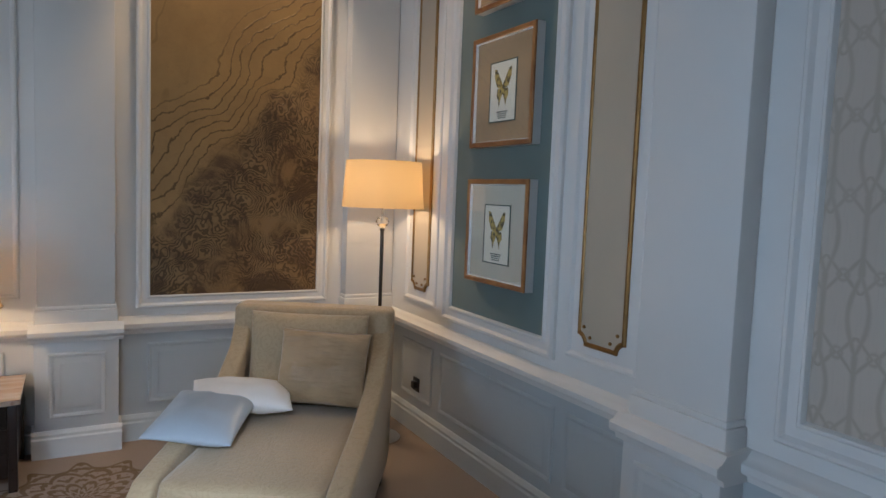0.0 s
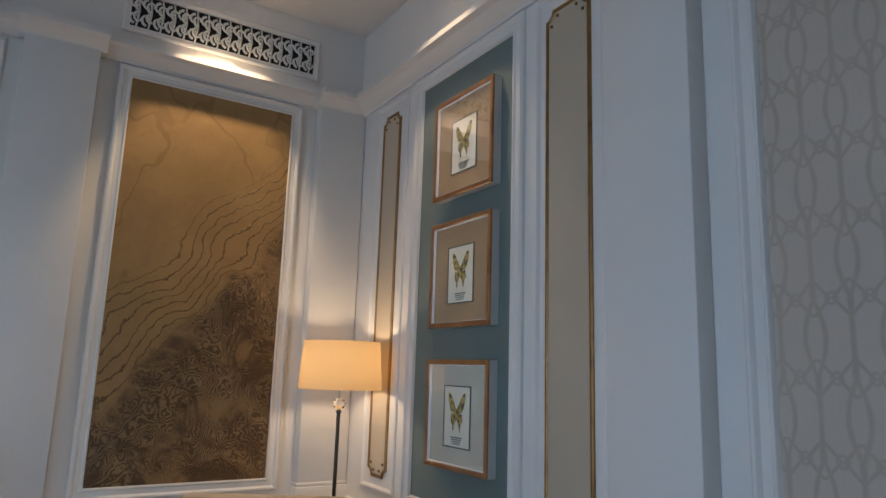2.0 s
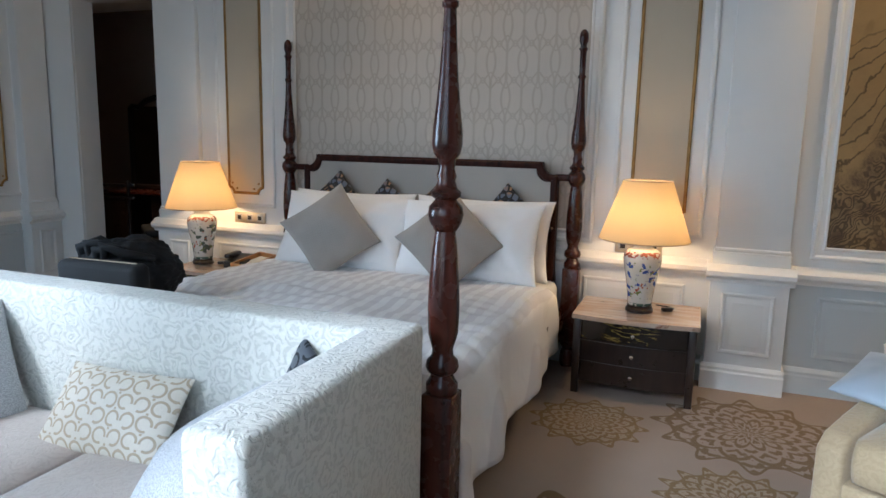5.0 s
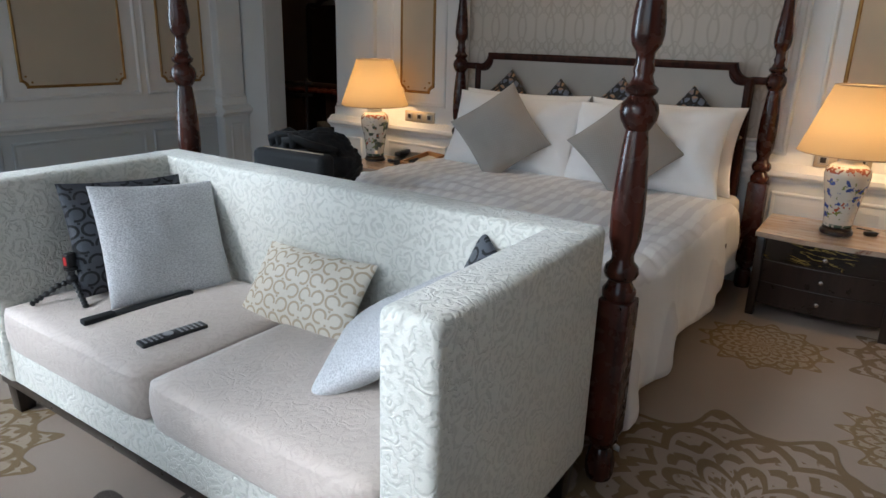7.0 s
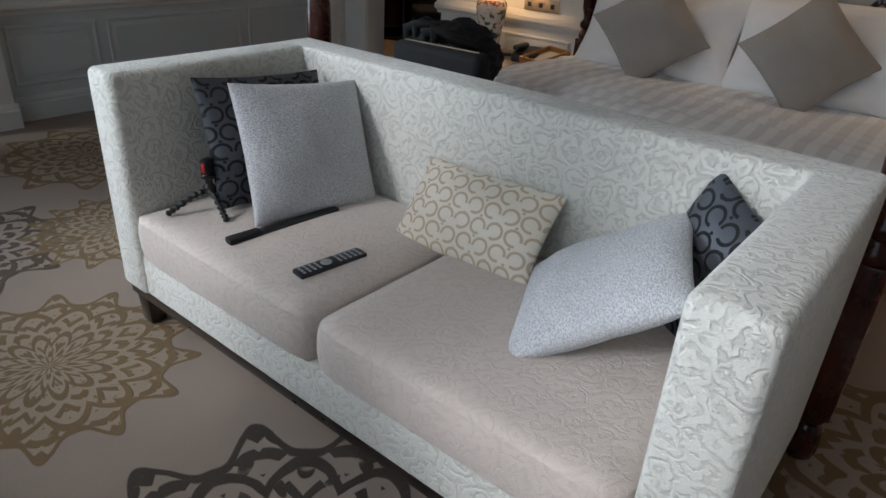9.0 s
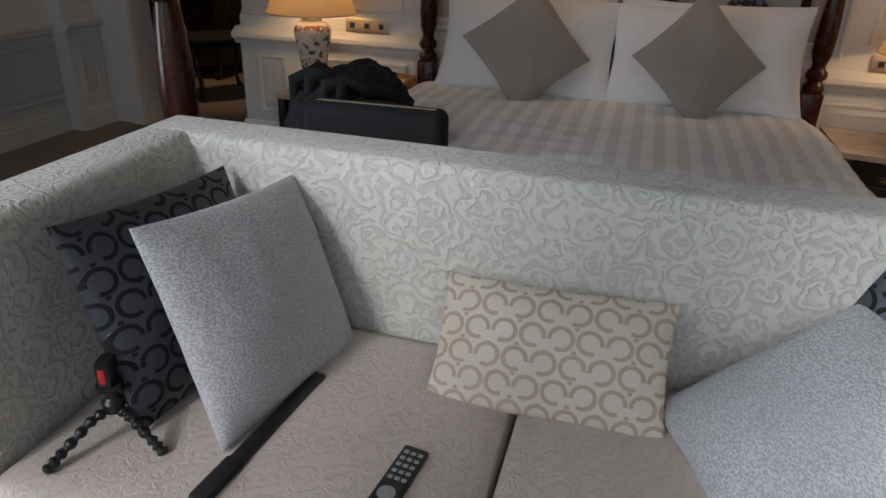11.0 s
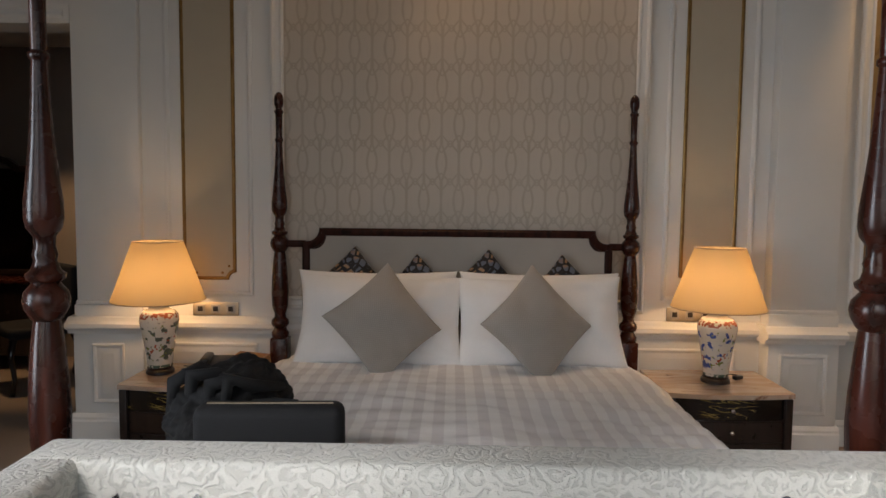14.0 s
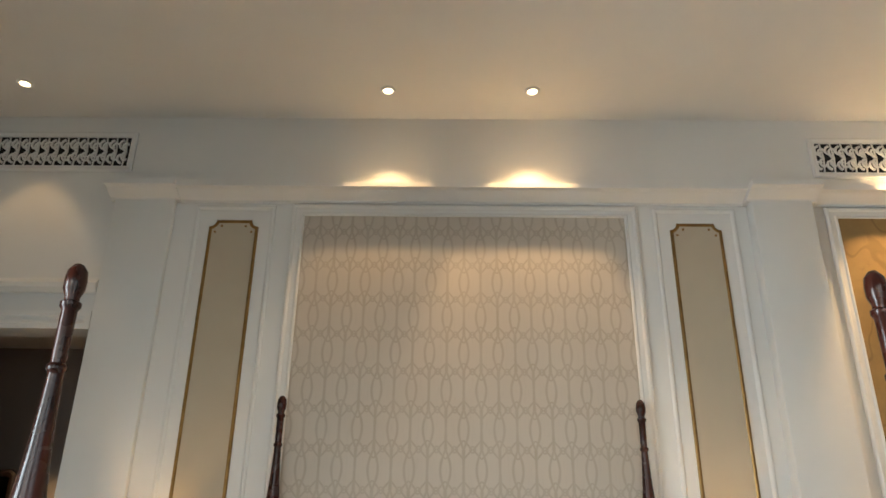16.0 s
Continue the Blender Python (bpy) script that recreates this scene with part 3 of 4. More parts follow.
SEAT = chenille("blush_chenille_seat", (0.60, 0.515, 0.455), (0.47, 0.385, 0.335), 0.085, 0.0007, 0.4)
TAN = chenille("olive_tan_velvet", (0.50, 0.39, 0.24), (0.38, 0.285, 0.165), 0.08, 0.0007, 0.4)


def satin_stripe():
    base = (0.87, 0.86, 0.85)
    m = Mat("white_striped_sateen", base, 0.5, Sheen_Weight=0.2)
    x, y, z = m.xyz()
    s = (((x / 0.085).frac() - 0.5).abs()).step(0.22, 0.28)
    m.paint(s * 0.75, (0.69, 0.665, 0.67))
    m.rough(s * 0.3 + 0.35)
    m.bump(m.noise(5, 4, stretch=(0.6, 1.6, 1)), 0.03, 0.45)
    m.bump(m.noise(700, 2), 0.0006, 0.5)
    return m.done()


SATEEN = satin_stripe()
LINEN = fabric("white_cotton", (0.85, 0.84, 0.83), 1100, depth=0.0004, sheen=0.1, tone=0.96)
TAUPE = fabric("taupe_cushion_weave", (0.36, 0.325, 0.29), 460, depth=0.0006)
GREYWEAVE = Mat("grey_basket_weave", (0.37, 0.375, 0.385), 0.9, Sheen_Weight=0.15)
_w = GREYWEAVE.noise(170, 1, 0.6, stretch=(1.0, 1.0, 1.8))
GREYWEAVE.paint(_w.step(0.38, 0.62), (0.60, 0.60, 0.61))
GREYWEAVE.paint(GREYWEAVE.noise(4, 3).step(0.4, 0.7) * 0.4, (0.44, 0.44, 0.45))
GREYWEAVE.bump(_w, 0.003, 0.8)
GREYWEAVE = GREYWEAVE.done()
TAN_SATIN = Mat("tan_satin", (0.46, 0.33, 0.19), 0.32, Sheen_Weight=0.3)
TAN_SATIN.paint(TAN_SATIN.noise(5, 4).step(0.35, 0.7), (0.33, 0.235, 0.13))
TAN_SATIN.bump(TAN_SATIN.noise(9, 3, stretch=(0.5, 1, 2.5)), 0.03, 0.7)
TAN_SATIN = TAN_SATIN.done()
SILVER = Mat("pale_blue_satin", (0.43, 0.50, 0.58), 0.28, Sheen_Weight=0.2)
SILVER.bump(SILVER.noise(8, 3), 0.01, 0.4)
SILVER = SILVER.done()


def scroll_fabric(name, base, ring, cell, rough, shine=0.0, ringrough=0.8):
    """Rows of touching open rings, as woven in a jacquard, joined two by two."""
    m = Mat(name, base, rough, shine)
    x, y, z = m.xyz()
    row = (z / (cell * 0.92)).floor()
    v = (z / (cell * 0.92)).frac() - 0.5
    shifted = x / cell + row * 0.5 + 0.1
    column = shifted.floor()
    u = shifted.frac() - 0.5
    side = ((column + row) * 0.5).frac().step(0.2, 0.3) * 2.0 - 1.0
    r = (u * u + v * v).sqrt()
    a = (v * -0.6 + u * side * 0.8) / (r + 0.001)
    ringed = (1.0 - ((r - 0.40).abs()).step(0.060, 0.085)) * (1.0 - a.step(0.86, 0.90))
    stem = (1.0 - (((shifted + row * 0.5) * 0.5).frac() - 0.5).abs().step(0.03, 0.045)) * (v.abs() - 0.36).step(0.0, 0.03)
    best = ringed.max(stem)
    m.paint(m.noise(3, 3).step(0.35, 0.7) * 0.5, shade(base, 0.85))
    m.paint(best, ring)
    m.rough(best * (ringrough - rough) + rough)
    m.paint(m.noise(260, 2, stretch=(1, 1, 0.2)).step(0.5, 0.8) * 0.3, shade(base, 0.7))
    m.bump(best, 0.0012, 0.6)
    m.bump(m.noise(9, 3), 0.008, 0.5)
    return m.done()


def mosaic_fabric():
    """Copper and steel-blue cells between black cords."""
    m = Mat("black_gold_mosaic_fabric", (0.33, 0.19, 0.10), 0.45)
    x, y, z = m.xyz()
    node = m.tree.nodes.new("ShaderNodeTexVoronoi")
    node.feature = "DISTANCE_TO_EDGE"
    node.inputs["Scale"].default_value, node.inputs["Randomness"].default_value = 27.0, 0.7
    m.tree.links.new(m.vec(x, 0.0, z), node.inputs["Vector"])
    d = Val(m.tree, node.outputs["Distance"])
    m.paint(m.noise(9, 2).step(0.48, 0.58), (0.12, 0.14, 0.19))
    m.paint(1.0 - d.step(0.10, 0.17), (0.008, 0.007, 0.007))
    m.bump(d.step(0.06, 0.2), 0.002, 0.6)
    return m.done()


GOLD_SCROLL = scroll_fabric("gold_scroll_jacquard", (0.70, 0.64, 0.54), (0.47, 0.375, 0.26), 0.057, 0.34)
BLACK_SCROLL = scroll_fabric("black_scroll_satin", (0.060, 0.064, 0.076), (0.006, 0.006, 0.007), 0.062, 0.42, 0.2)
BLACK_MOSAIC = mosaic_fabric()
BLACK_NYLON = fabric("black_nylon", (0.007, 0.007, 0.008), 900, 0.85, depth=0.0006, sheen=0.0)
BLACK_PLASTIC = Mat("black_plastic", (0.012, 0.012, 0.013), 0.35).done()
GREY_PLASTIC = Mat("grey_rubber_keys", (0.30, 0.30, 0.31), 0.6).done()
RED_PLASTIC = Mat("red_rubber", (0.45, 0.02, 0.02), 0.5).done()


def marble():
    base = (0.50, 0.34, 0.24)
    m = Mat("rose_marble", base, 0.15, Coat_Weight=0.3)
    m.paint(m.noise(3.0, 6, 0.6, stretch=(0.6, 3.0, 1), distort=1.2).step(0.35, 0.65), (0.62, 0.50, 0.40))
    m.paint(m.noise(5.0, 6, 0.65, stretch=(0.5, 4.0, 1), distort=1.6).step(0.56, 0.66), (0.26, 0.12, 0.07))
    return m.done()


MARBLE = marble()


def lacquer():
    base = (0.014, 0.010, 0.009)
    m = Mat("gilded_black_lacquer", base, 0.22, Coat_Weight=0.4)
    x, y, z = m.xyz()
    v = m.noise(9, 3, 0.5, at=m.vec(x * 0.6 + z * 1.5, 0.0, z * 2.6))
    strokes = (1.0 - (((v * 5.0).frac() - 0.5).abs()).step(0.05, 0.11)) * m.noise(5, 2).step(0.48, 0.56)
    m.paint(strokes, (0.30, 0.22, 0.06))
    return m.done()


LACQUER = lacquer()


def porcelain(name, tint, seed):
    base = (0.66, 0.63, 0.56)
    m = Mat(name, base, 0.12, Coat_Weight=0.6)
    x, y, z = m.xyz()
    at = m.vec(x + seed, y, z)
    leaf = m.noise(26, 3, 0.5, at=at)
    zone = (z - 0.075).step(0.0, 0.02) * (1.0 - (z - 0.285).step(0.0, 0.03))
    m.paint(leaf.step(0.53, 0.58) * zone, tint)
    m.paint(m.noise(34, 2, at=m.vec(x, y + seed, z)).step(0.62, 0.66) * zone, (0.22, 0.25, 0.08))
    m.paint(m.noise(30, 2, at=m.vec(x + 4.0, y, z)).step(0.66, 0.69) * zone, (0.40, 0.10, 0.05))
    collar = (z - 0.315).step(0.0, 0.004) * (1.0 - (z - 0.35).step(0.0, 0.004))
    m.paint(collar * m.noise(60, 1).step(0.48, 0.54), (0.34, 0.10, 0.06))
    foot = 1.0 - (z - 0.055).step(0.0, 0.004)
    m.paint(foot * m.noise(50, 1).step(0.4, 0.5), (0.10, 0.16, 0.12))
    return m.done()


VASE_R = porcelain("painted_porcelain_blue", (0.06, 0.10, 0.33), 0.0)
VASE_L = porcelain("painted_porcelain_green", (0.10, 0.12, 0.09), 3.0)


def shade_cloth(name):
    """Pleated cloth lit by the bulb inside."""
    m = Mat(name, (0.60, 0.48, 0.31), 0.8)
    tree = m.tree
    tr = tree.nodes.new("ShaderNodeBsdfTranslucent")
    tr.inputs[0].default_value = (0.54, 0.39, 0.19, 1)
    mix = tree.nodes.new("ShaderNodeMixShader")
    mix.inputs[0].default_value = 0.42
    m.bump(m.noise(300, 2), 0.0008, 0.5)
    mat = m.done()
    tree.links.new(m.bsdf.outputs[0], mix.inputs[1])
    tree.links.new(tr.outputs[0], mix.inputs[2])
    tree.links.new(mix.outputs[0], tree.nodes["Material Output"].inputs[0])
    return mat


SHADE = shade_cloth("cream_lampshade_cloth")
BULB = Mat("lit_bulb", (1, 0.9, 0.7), 0.4, Emission_Color=(1.0, 0.66, 0.32, 1), Emission_Strength=15.0).done()
CRYSTAL = Mat("crystal", (1, 1, 1), 0.02, Transmission_Weight=1.0, IOR=1.5).done()
BRONZE = metal("dark_bronze", (0.10, 0.085, 0.07), 0.3, 0.8)
PAPER = fabric("cream_paper", (0.62, 0.58, 0.47), 300, depth=0.0001, tone=0.94)
MAT_TAN = fabric("tan_mount", (0.27, 0.175, 0.085), 500, depth=0.0003)
MAT_CREAM = fabric("cream_mount", (0.45, 0.41, 0.32), 500, depth=0.0003)
FRAME_WOOD = wood("honey_wood_frame", (0.36, 0.17, 0.055), (0.24, 0.10, 0.03), 0.35, (12, 12, 12), 0.2)
# pale colour puts the window light on the frame sides
LIT_FRAME_SIDE = paint_material("window_lit_frame_side", (0.62, 0.63, 0.62), 0.3)
GREEN_INK = Mat("dark_green_line", (0.05, 0.07, 0.06), 0.7).done()
WING = Mat("ochre_ink", (0.36, 0.26, 0.06), 0.8)
WING.paint(WING.noise(60, 3).step(0.45, 0.6), (0.06, 0.05, 0.02))
WING = WING.done()

# ---------------- wall art ----------------
_a, _b, _c, _d = MURAL_BOX
mural = tagged(link("wall_mural", box(_a, _b, -0.012, -0.001, _c, _d), MURAL), "gilt contour map mural on the panelled wall", "wall art")


def butterfly_print(z0, z1, mount, label):
    """A framed print that hangs on the east wall, in local x (along the wall) and z."""
    ob = thing("picture", Matrix.Translation((X1 - 0.006, -1.420, (z0 + z1) / 2)) @ EAST, label, "picture", "butterfly prints")
    wide, high = 0.55, z1 - z0
    out = rect(-wide / 2, wide / 2, -high / 2, high / 2)
    part("frame", moulding(out, [(0, 0.046), (0, 0.052), (0.003, 0.056), (0.022, 0.056), (0.026, 0.052), (0.026, 0.036)]), FRAME_WOOD, ob, "honey wood frame")
    # frame sides get the window-lit colour, lighter than the wood front
    part("frame_side", moulding(out, [(0.001, 0), (0.001, 0.046), (0.02, 0.046)]), LIT_FRAME_SIDE, ob, "frame side coloured pale as if lit by the window")
    # inner bevel in white paint for the window light that falls on it
    part("lit_bevel", moulding(rect(-wide / 2 + 0.026, wide / 2 - 0.026, -high / 2 + 0.026, high / 2 - 0.026), [(0, 0.036), (0, 0.050), (0.002, 0.050), (0.004, 0.0365)]), WHITE, ob, "inner frame bevel painted white as if lit by the window")
    part("mount", plate(rect(-wide / 2 + 0.012, wide / 2 - 0.012, -high / 2 + 0.012, high / 2 - 0.012), 0.036, 0.03), mount, ob)
    w2, h2 = 0.118, 0.15
    part("print_border", moulding(rect(-w2, w2, -h2 - 0.01, h2 - 0.01), [(0, 0.0362), (0, 0.040), (0.006, 0.040), (0.006, 0.037)]), GREEN_INK, ob)
    part("print_sheet", plate(rect(-w2 + 0.005, w2 - 0.005, -h2 - 0.005, h2 - 0.015), 0.038, 0.0015), PAPER, ob)
    bm = bmesh.new()
    for s in (-1, 1):
        upper = [(0.0, 0.02), (0.02, 0.05), (0.055, 0.10), (0.075, 0.105), (0.072, 0.06), (0.05, 0.015), (0.0, -0.005)]
        lower = [(0.0, 0.0), (0.045, 0.005), (0.052, -0.03), (0.036, -0.05), (0.03, -0.085), (0.018, -0.05), (0.0, -0.02)]
        for shape, lift in ((upper, 0.0402), (lower, 0.0398)):
            plate([(s * x, z) for x, z in (shape if s > 0 else shape[::-1])], lift, 0.001, bm)
    part("butterfly", bm, WING, ob, "ochre and black butterfly drawing")
    bm = bmesh.new()
    for k in range(4):
        plate(rect(-0.05 + 0.006 * k, 0.05 - 0.006 * k, -0.112 - 0.010 * k, -0.107 - 0.010 * k), 0.0395, 0.001, bm)
    part("caption", bm, GREEN_INK, ob)
    pane = part("glass", plate(rect(-wide / 2 + 0.026, wide / 2 - 0.026, -high / 2 + 0.026, high / 2 - 0.026), 0.053, 0.002), GLASS, ob, smooth=False)
    pane.visible_shadow = False


butterfly_print(2.455, 3.02, MAT_TAN, "honey-framed butterfly print with tan mount")
butterfly_print(1.762, 2.322, MAT_TAN, "honey-framed butterfly print with tan mount")
butterfly_print(1.065, 1.60, MAT_CREAM, "honey-framed butterfly print with cream mount")

# ---------------- bed ----------------
POST = [(0.040, 0.0), (0.046, 0.02), (0.048, 0.06), (0.040, 0.10), (0.030, 0.115), (0.040, 0.13), (0.048, 0.145), (0.048, 0.16)]
POST_UP = [(0.045, 0.63), (0.050, 0.64), (0.050, 0.66), (0.040, 0.675), (0.034, 0.69), (0.046, 0.70), (0.052, 0.715), (0.048, 0.735), (0.034, 0.75), (0.032, 0.77),
           (0.046, 0.82), (0.049, 0.90), (0.046, 0.98), (0.038, 1.08), (0.031, 1.135), (0.036, 1.14), (0.040, 1.147), (0.050, 1.165), (0.054, 1.185), (0.050, 1.208), (0.038, 1.222),
           (0.032, 1.23), (0.044, 1.24), (0.046, 1.252), (0.034, 1.262), (0.026, 1.285), (0.030, 1.30), (0.024, 1.32), (0.026, 1.345), (0.040, 1.365), (0.045, 1.39), (0.044, 1.43),
           (0.036, 1.50), (0.028, 1.58), (0.022, 1.68), (0.018, 1.765), (0.018, 1.772), (0.024, 1.777), (0.024, 1.790), (0.018, 1.795), (0.019, 1.93), (0.025, 1.938), (0.025, 1.95), (0.018, 1.955),
           (0.018, 1.965), (0.026, 1.985), (0.027, 2.01), (0.024, 2.035), (0.012, 2.052), (0.002, 2.056)]
BX0, BX1, BY0, BY1 = -0.965, 1.077, -2.335, -0.085
bed = thing("bed", Matrix.Translation((0, 0, 0)), "mahogany four-poster bed with turned posts and upholstered headboard", "bed")
for px in (BX0, BX1):
    for py in (BY0, BY1):
        bm = lathe(POST, 20, at=(px, py, 0))
        box(px - 0.05, px + 0.05, py - 0.05, py + 0.05, 0.16, 0.63, 0.005, bm=bm)
        lathe(POST_UP, 24, bm, at=(px, py, 0))
        part("post", bm, MAHOGANY, bed, "turned mahogany post", 50)


def headboard_outline(half, low, high, shoulder):
    pts = [(-half, 0.5), (half, 0.5), (half, low)]
    r = high - low
    for k in range(7):
        a = radians(90 * k / 6)
        pts.append((half - shoulder - r * math.sin(a) * 0.9, high - r * math.cos(a)))
    left = [(-x, z) for x, z in pts[2:]]
    return pts + left[::-1]


bm = plate([(x + BED, z) for x, z in headboard_outline(0.90, 1.20, 1.278, 0.03)], 0.10, 0.035)
part("headboard_frame", bm, MAHOGANY_DULL, bed)
bm = moulding([(x + BED, z) for x, z in headboard_outline(0.897, 1.20, 1.277, 0.03)], [(0, 0.09), (0, 0.112), (0.010, 0.120), (0.030, 0.120), (0.042, 0.112), (0.046, 0.098)])
part("headboard_moulding", bm, MAHOGANY_DULL, bed, "dark moulded headboard edge")
bm = plate([(x + BED, z) for x, z in headboard_outline(0.856, 1.155, 1.235, 0.025)], 0.106, 0.02)
part("headboard_cushion", bm, IVORY, bed, "beige linen headboard padding")
for _a, _b in ((BX0 + 0.03, BED - 0.88), (BED + 0.88, BX1 - 0.03)):
    part("headboard_rail", box(_a, _b, -0.11, -0.07, 1.165, 1.205, 0.006), MAHOGANY_DULL, bed)
for sx in (BX0 + 0.05, BX1 - 0.05):
    part("side_rail", box(sx - 0.02, sx + 0.02, BY0 + 0.05, BY1 - 0.05, 0.22, 0.38, 0.006), MAHOGANY, bed)
part("foot_rail", box(BX0 + 0.05, BX1 - 0.05, BY0 - 0.02, BY0 + 0.02, 0.22, 0.38, 0.006), MAHOGANY, bed)
part("bed_base", box(BX0 + 0.075, BX1 - 0.075, BY0 + 0.03, BY1 - 0.06, 0.14, 0.36, 0.02), BLACK_NYLON, bed)
tagged(link("mattress", box(BX0 + 0.07, BX1 - 0.07, BY0 + 0.05, BY1 - 0.03, 0.36, 0.55, 0.05, 4), LINEN, None, 40), "thick white mattress on the four-poster bed", "mattress")


def duvet():
    bm = bmesh.new()
    nx, ny = 110, 110
    half, top = 0.955, 0.600
    rows = []
    for j in range(ny + 1):
        row = []
        for i in range(nx + 1):
            u, v = -1 + 2 * i / nx, j / ny
            x, y = u * (1.34 + (0.16 * v if u > 0 else 0.0)), -0.42 - v * 2.17
            ex, ey = max(0.0, abs(x) - half + 0.06), max(0.0, -2.18 - y)
            rest = noise.noise((x * 3, y * 3, 2)) * (0.014 + 0.012 * v) + noise.noise((x * 4, y * 13, 5)) * 0.024 * (0.3 + v) + noise.noise((x * 9 + y * 4, y * 17, 6)) * 0.010 * (0.3 + v)
            d = math.hypot(ex, ey)
            bend = 0.13
            if d < bend:
                out, drop = d * (1 - 0.25 * d / bend), 0.5 * d * d / bend
            else:
                out, drop = bend * 0.75 + (d - bend) * 0.10, 0.5 * bend + (d - bend) * 0.97
            gx, gy = (ex / d, ey / d) if d > 1e-6 else (0, 0)
            fold = min(1.0, drop / 0.25)
            wave = (math.sin(y * 11 + 1.3 * math.sin(y * 3)) * 0.022 * gx + math.sin(x * 12 + 0.7) * 0.02 * gy) * fold
            wave += noise.noise((x * 6, y * 6, 9)) * 0.02 * fold
            X = math.copysign(min(abs(x), half - 0.06) + (out + wave) * gx, x) + BED - 0.01
            Y = max(y, -2.18) - (out * 0.35 + max(-0.01, wave) * 0.5) * gy
            Z = max(0.05, top - drop + rest * (1 - 0.6 * fold) + 0.02 * (1 - abs(u)) - (0.03 * max(0, 1 - v * 5)))
            if x < -half + 0.05:
                Z = max(Z, 0.24)
            Y = max(Y, -2.275)
            row.append(bm.verts.new((X, Y, Z)))
        rows.append(row)
    for j in range(ny):
        for i in range(nx):
            bm.faces.new((rows[j][i], rows[j + 1][i], rows[j + 1][i + 1], rows[j][i + 1]))
    ob = link("duvet", bm, SATEEN, None, "all")
    solid = ob.modifiers.new("thickness", "SOLIDIFY")
    solid.thickness, solid.offset = 0.018, -1
    return tagged(ob, "white striped sateen duvet draped over the bed", "bedding")


duvet()


def cushion(name, bm, m, material, label, group="", category="cushion"):
    ob = link(name, bm, material, None, "all")
    ob.matrix_world = m
    return tagged(ob, label, category, group)


for px, py, seed, lean, roll in ((-0.375, -0.27, 1, 16, 0), (0.535, -0.27, 2, 16, 0), (-0.335, -0.45, 3, 24, 1), (0.510, -0.45, 4, 24, -1)):
    cushion("pillow", pillow(0.90, 0.50, 0.19, 36, 0.075, 0.019, seed, 2.6), pose(px, py, 0.60 + 0.205, -lean, roll, 0), LINEN, "plump white cotton bed pillow leaning on the headboard", "bed pillows", "pillow")
for px, tilt, seed in ((-0.297, 6, 7), (0.475, 0, 8)):
    cushion("diamond_cushion", pillow(0.445, 0.445, 0.15, 28, 0.075, 0.011, seed), pose(px, -0.66, 0.60 + 0.228, -30, 45 + tilt, 0), TAUPE, "taupe square cushion set on its corner against the pillows", "taupe bed cushions")
for px, top, tilt, seed in ((-0.53, 1.175, 4, 11), (-0.147, 1.135, -2, 12), (0.238, 1.165, 3, 13), (0.685, 1.14, -3, 14)):
    cushion("mosaic_cushion", pillow(0.40, 0.40, 0.11, 18, 0.06, 0.004, seed), pose(px, -0.18, top - 0.277, -6, 45 + tilt, 0), BLACK_MOSAIC, "black and copper mosaic cushion behind the pillows", "mosaic cushions")

# ---------------- nightstands ----------------


def nightstand(x, label):
    ob = thing("nightstand", Matrix.Translation((x, -0.275, 0)), label, "nightstand", "bedside nightstands")
    half, deep = 0.325, 0.235
    n_c = 10

    def bow(z0, z1, extra, hw, back=0.235):
        own = bmesh.new()
        pts = [(-hw, back), (hw, back)]
        for k in range(n_c + 1):
            t = 1 - 2 * k / n_c
            pts.append((hw * t, -deep - extra - 0.035 * (1 - t * t)))
        lo = [own.verts.new((px, py, z0)) for px, py in pts]
        hi = [own.verts.new((px, py, z1)) for px, py in pts]
        own.faces.new(lo[::-1])
        own.faces.new(hi)
        for i in range(len(pts)):
            own.faces.new((lo[i], lo[(i + 1) % len(pts)], hi[(i + 1) % len(pts)], hi[i]))
        return own

    part("marble_top", bow(0.430, 0.455, 0.012, half + 0.012), MARBLE, ob, "rose marble top")
    part("carcass", bow(0.07, 0.430, -0.008, half - 0.012), EBONY, ob)
    for k, (z0, z1, mat_) in enumerate(((0.318, 0.425, LACQUER), (0.200, 0.310, EBONY), (0.080, 0.192, EBONY))):
        drawer = part("drawer", bow(z0, z1, 0.002, half - 0.035), mat_, ob, "gilded black lacquer drawer" if k == 0 else "")
        bm = bmesh.new()
        bmesh.ops.create_uvsphere(bm, u_segments=10, v_segments=7, radius=0.013)
        part("knob", moved(bm, Matrix.Translation((0, -deep - 0.05, (z0 + z1) / 2))), CHROME, drawer, "small chrome knob", "all")
    for sx in (-1, 1):
        for py in (-deep + 0.0, 0.205):
            part("leg", box(sx * (half - 0.02) - 0.02, sx * (half - 0.02) + 0.02, py - 0.02, py + 0.02, 0, 0.428, 0.004), EBONY, ob)
    return ob


nightstand(1.505, "dark wood nightstand with rose marble top and bow front")
nightstand(-1.385, "dark wood nightstand with rose marble top and bow front")


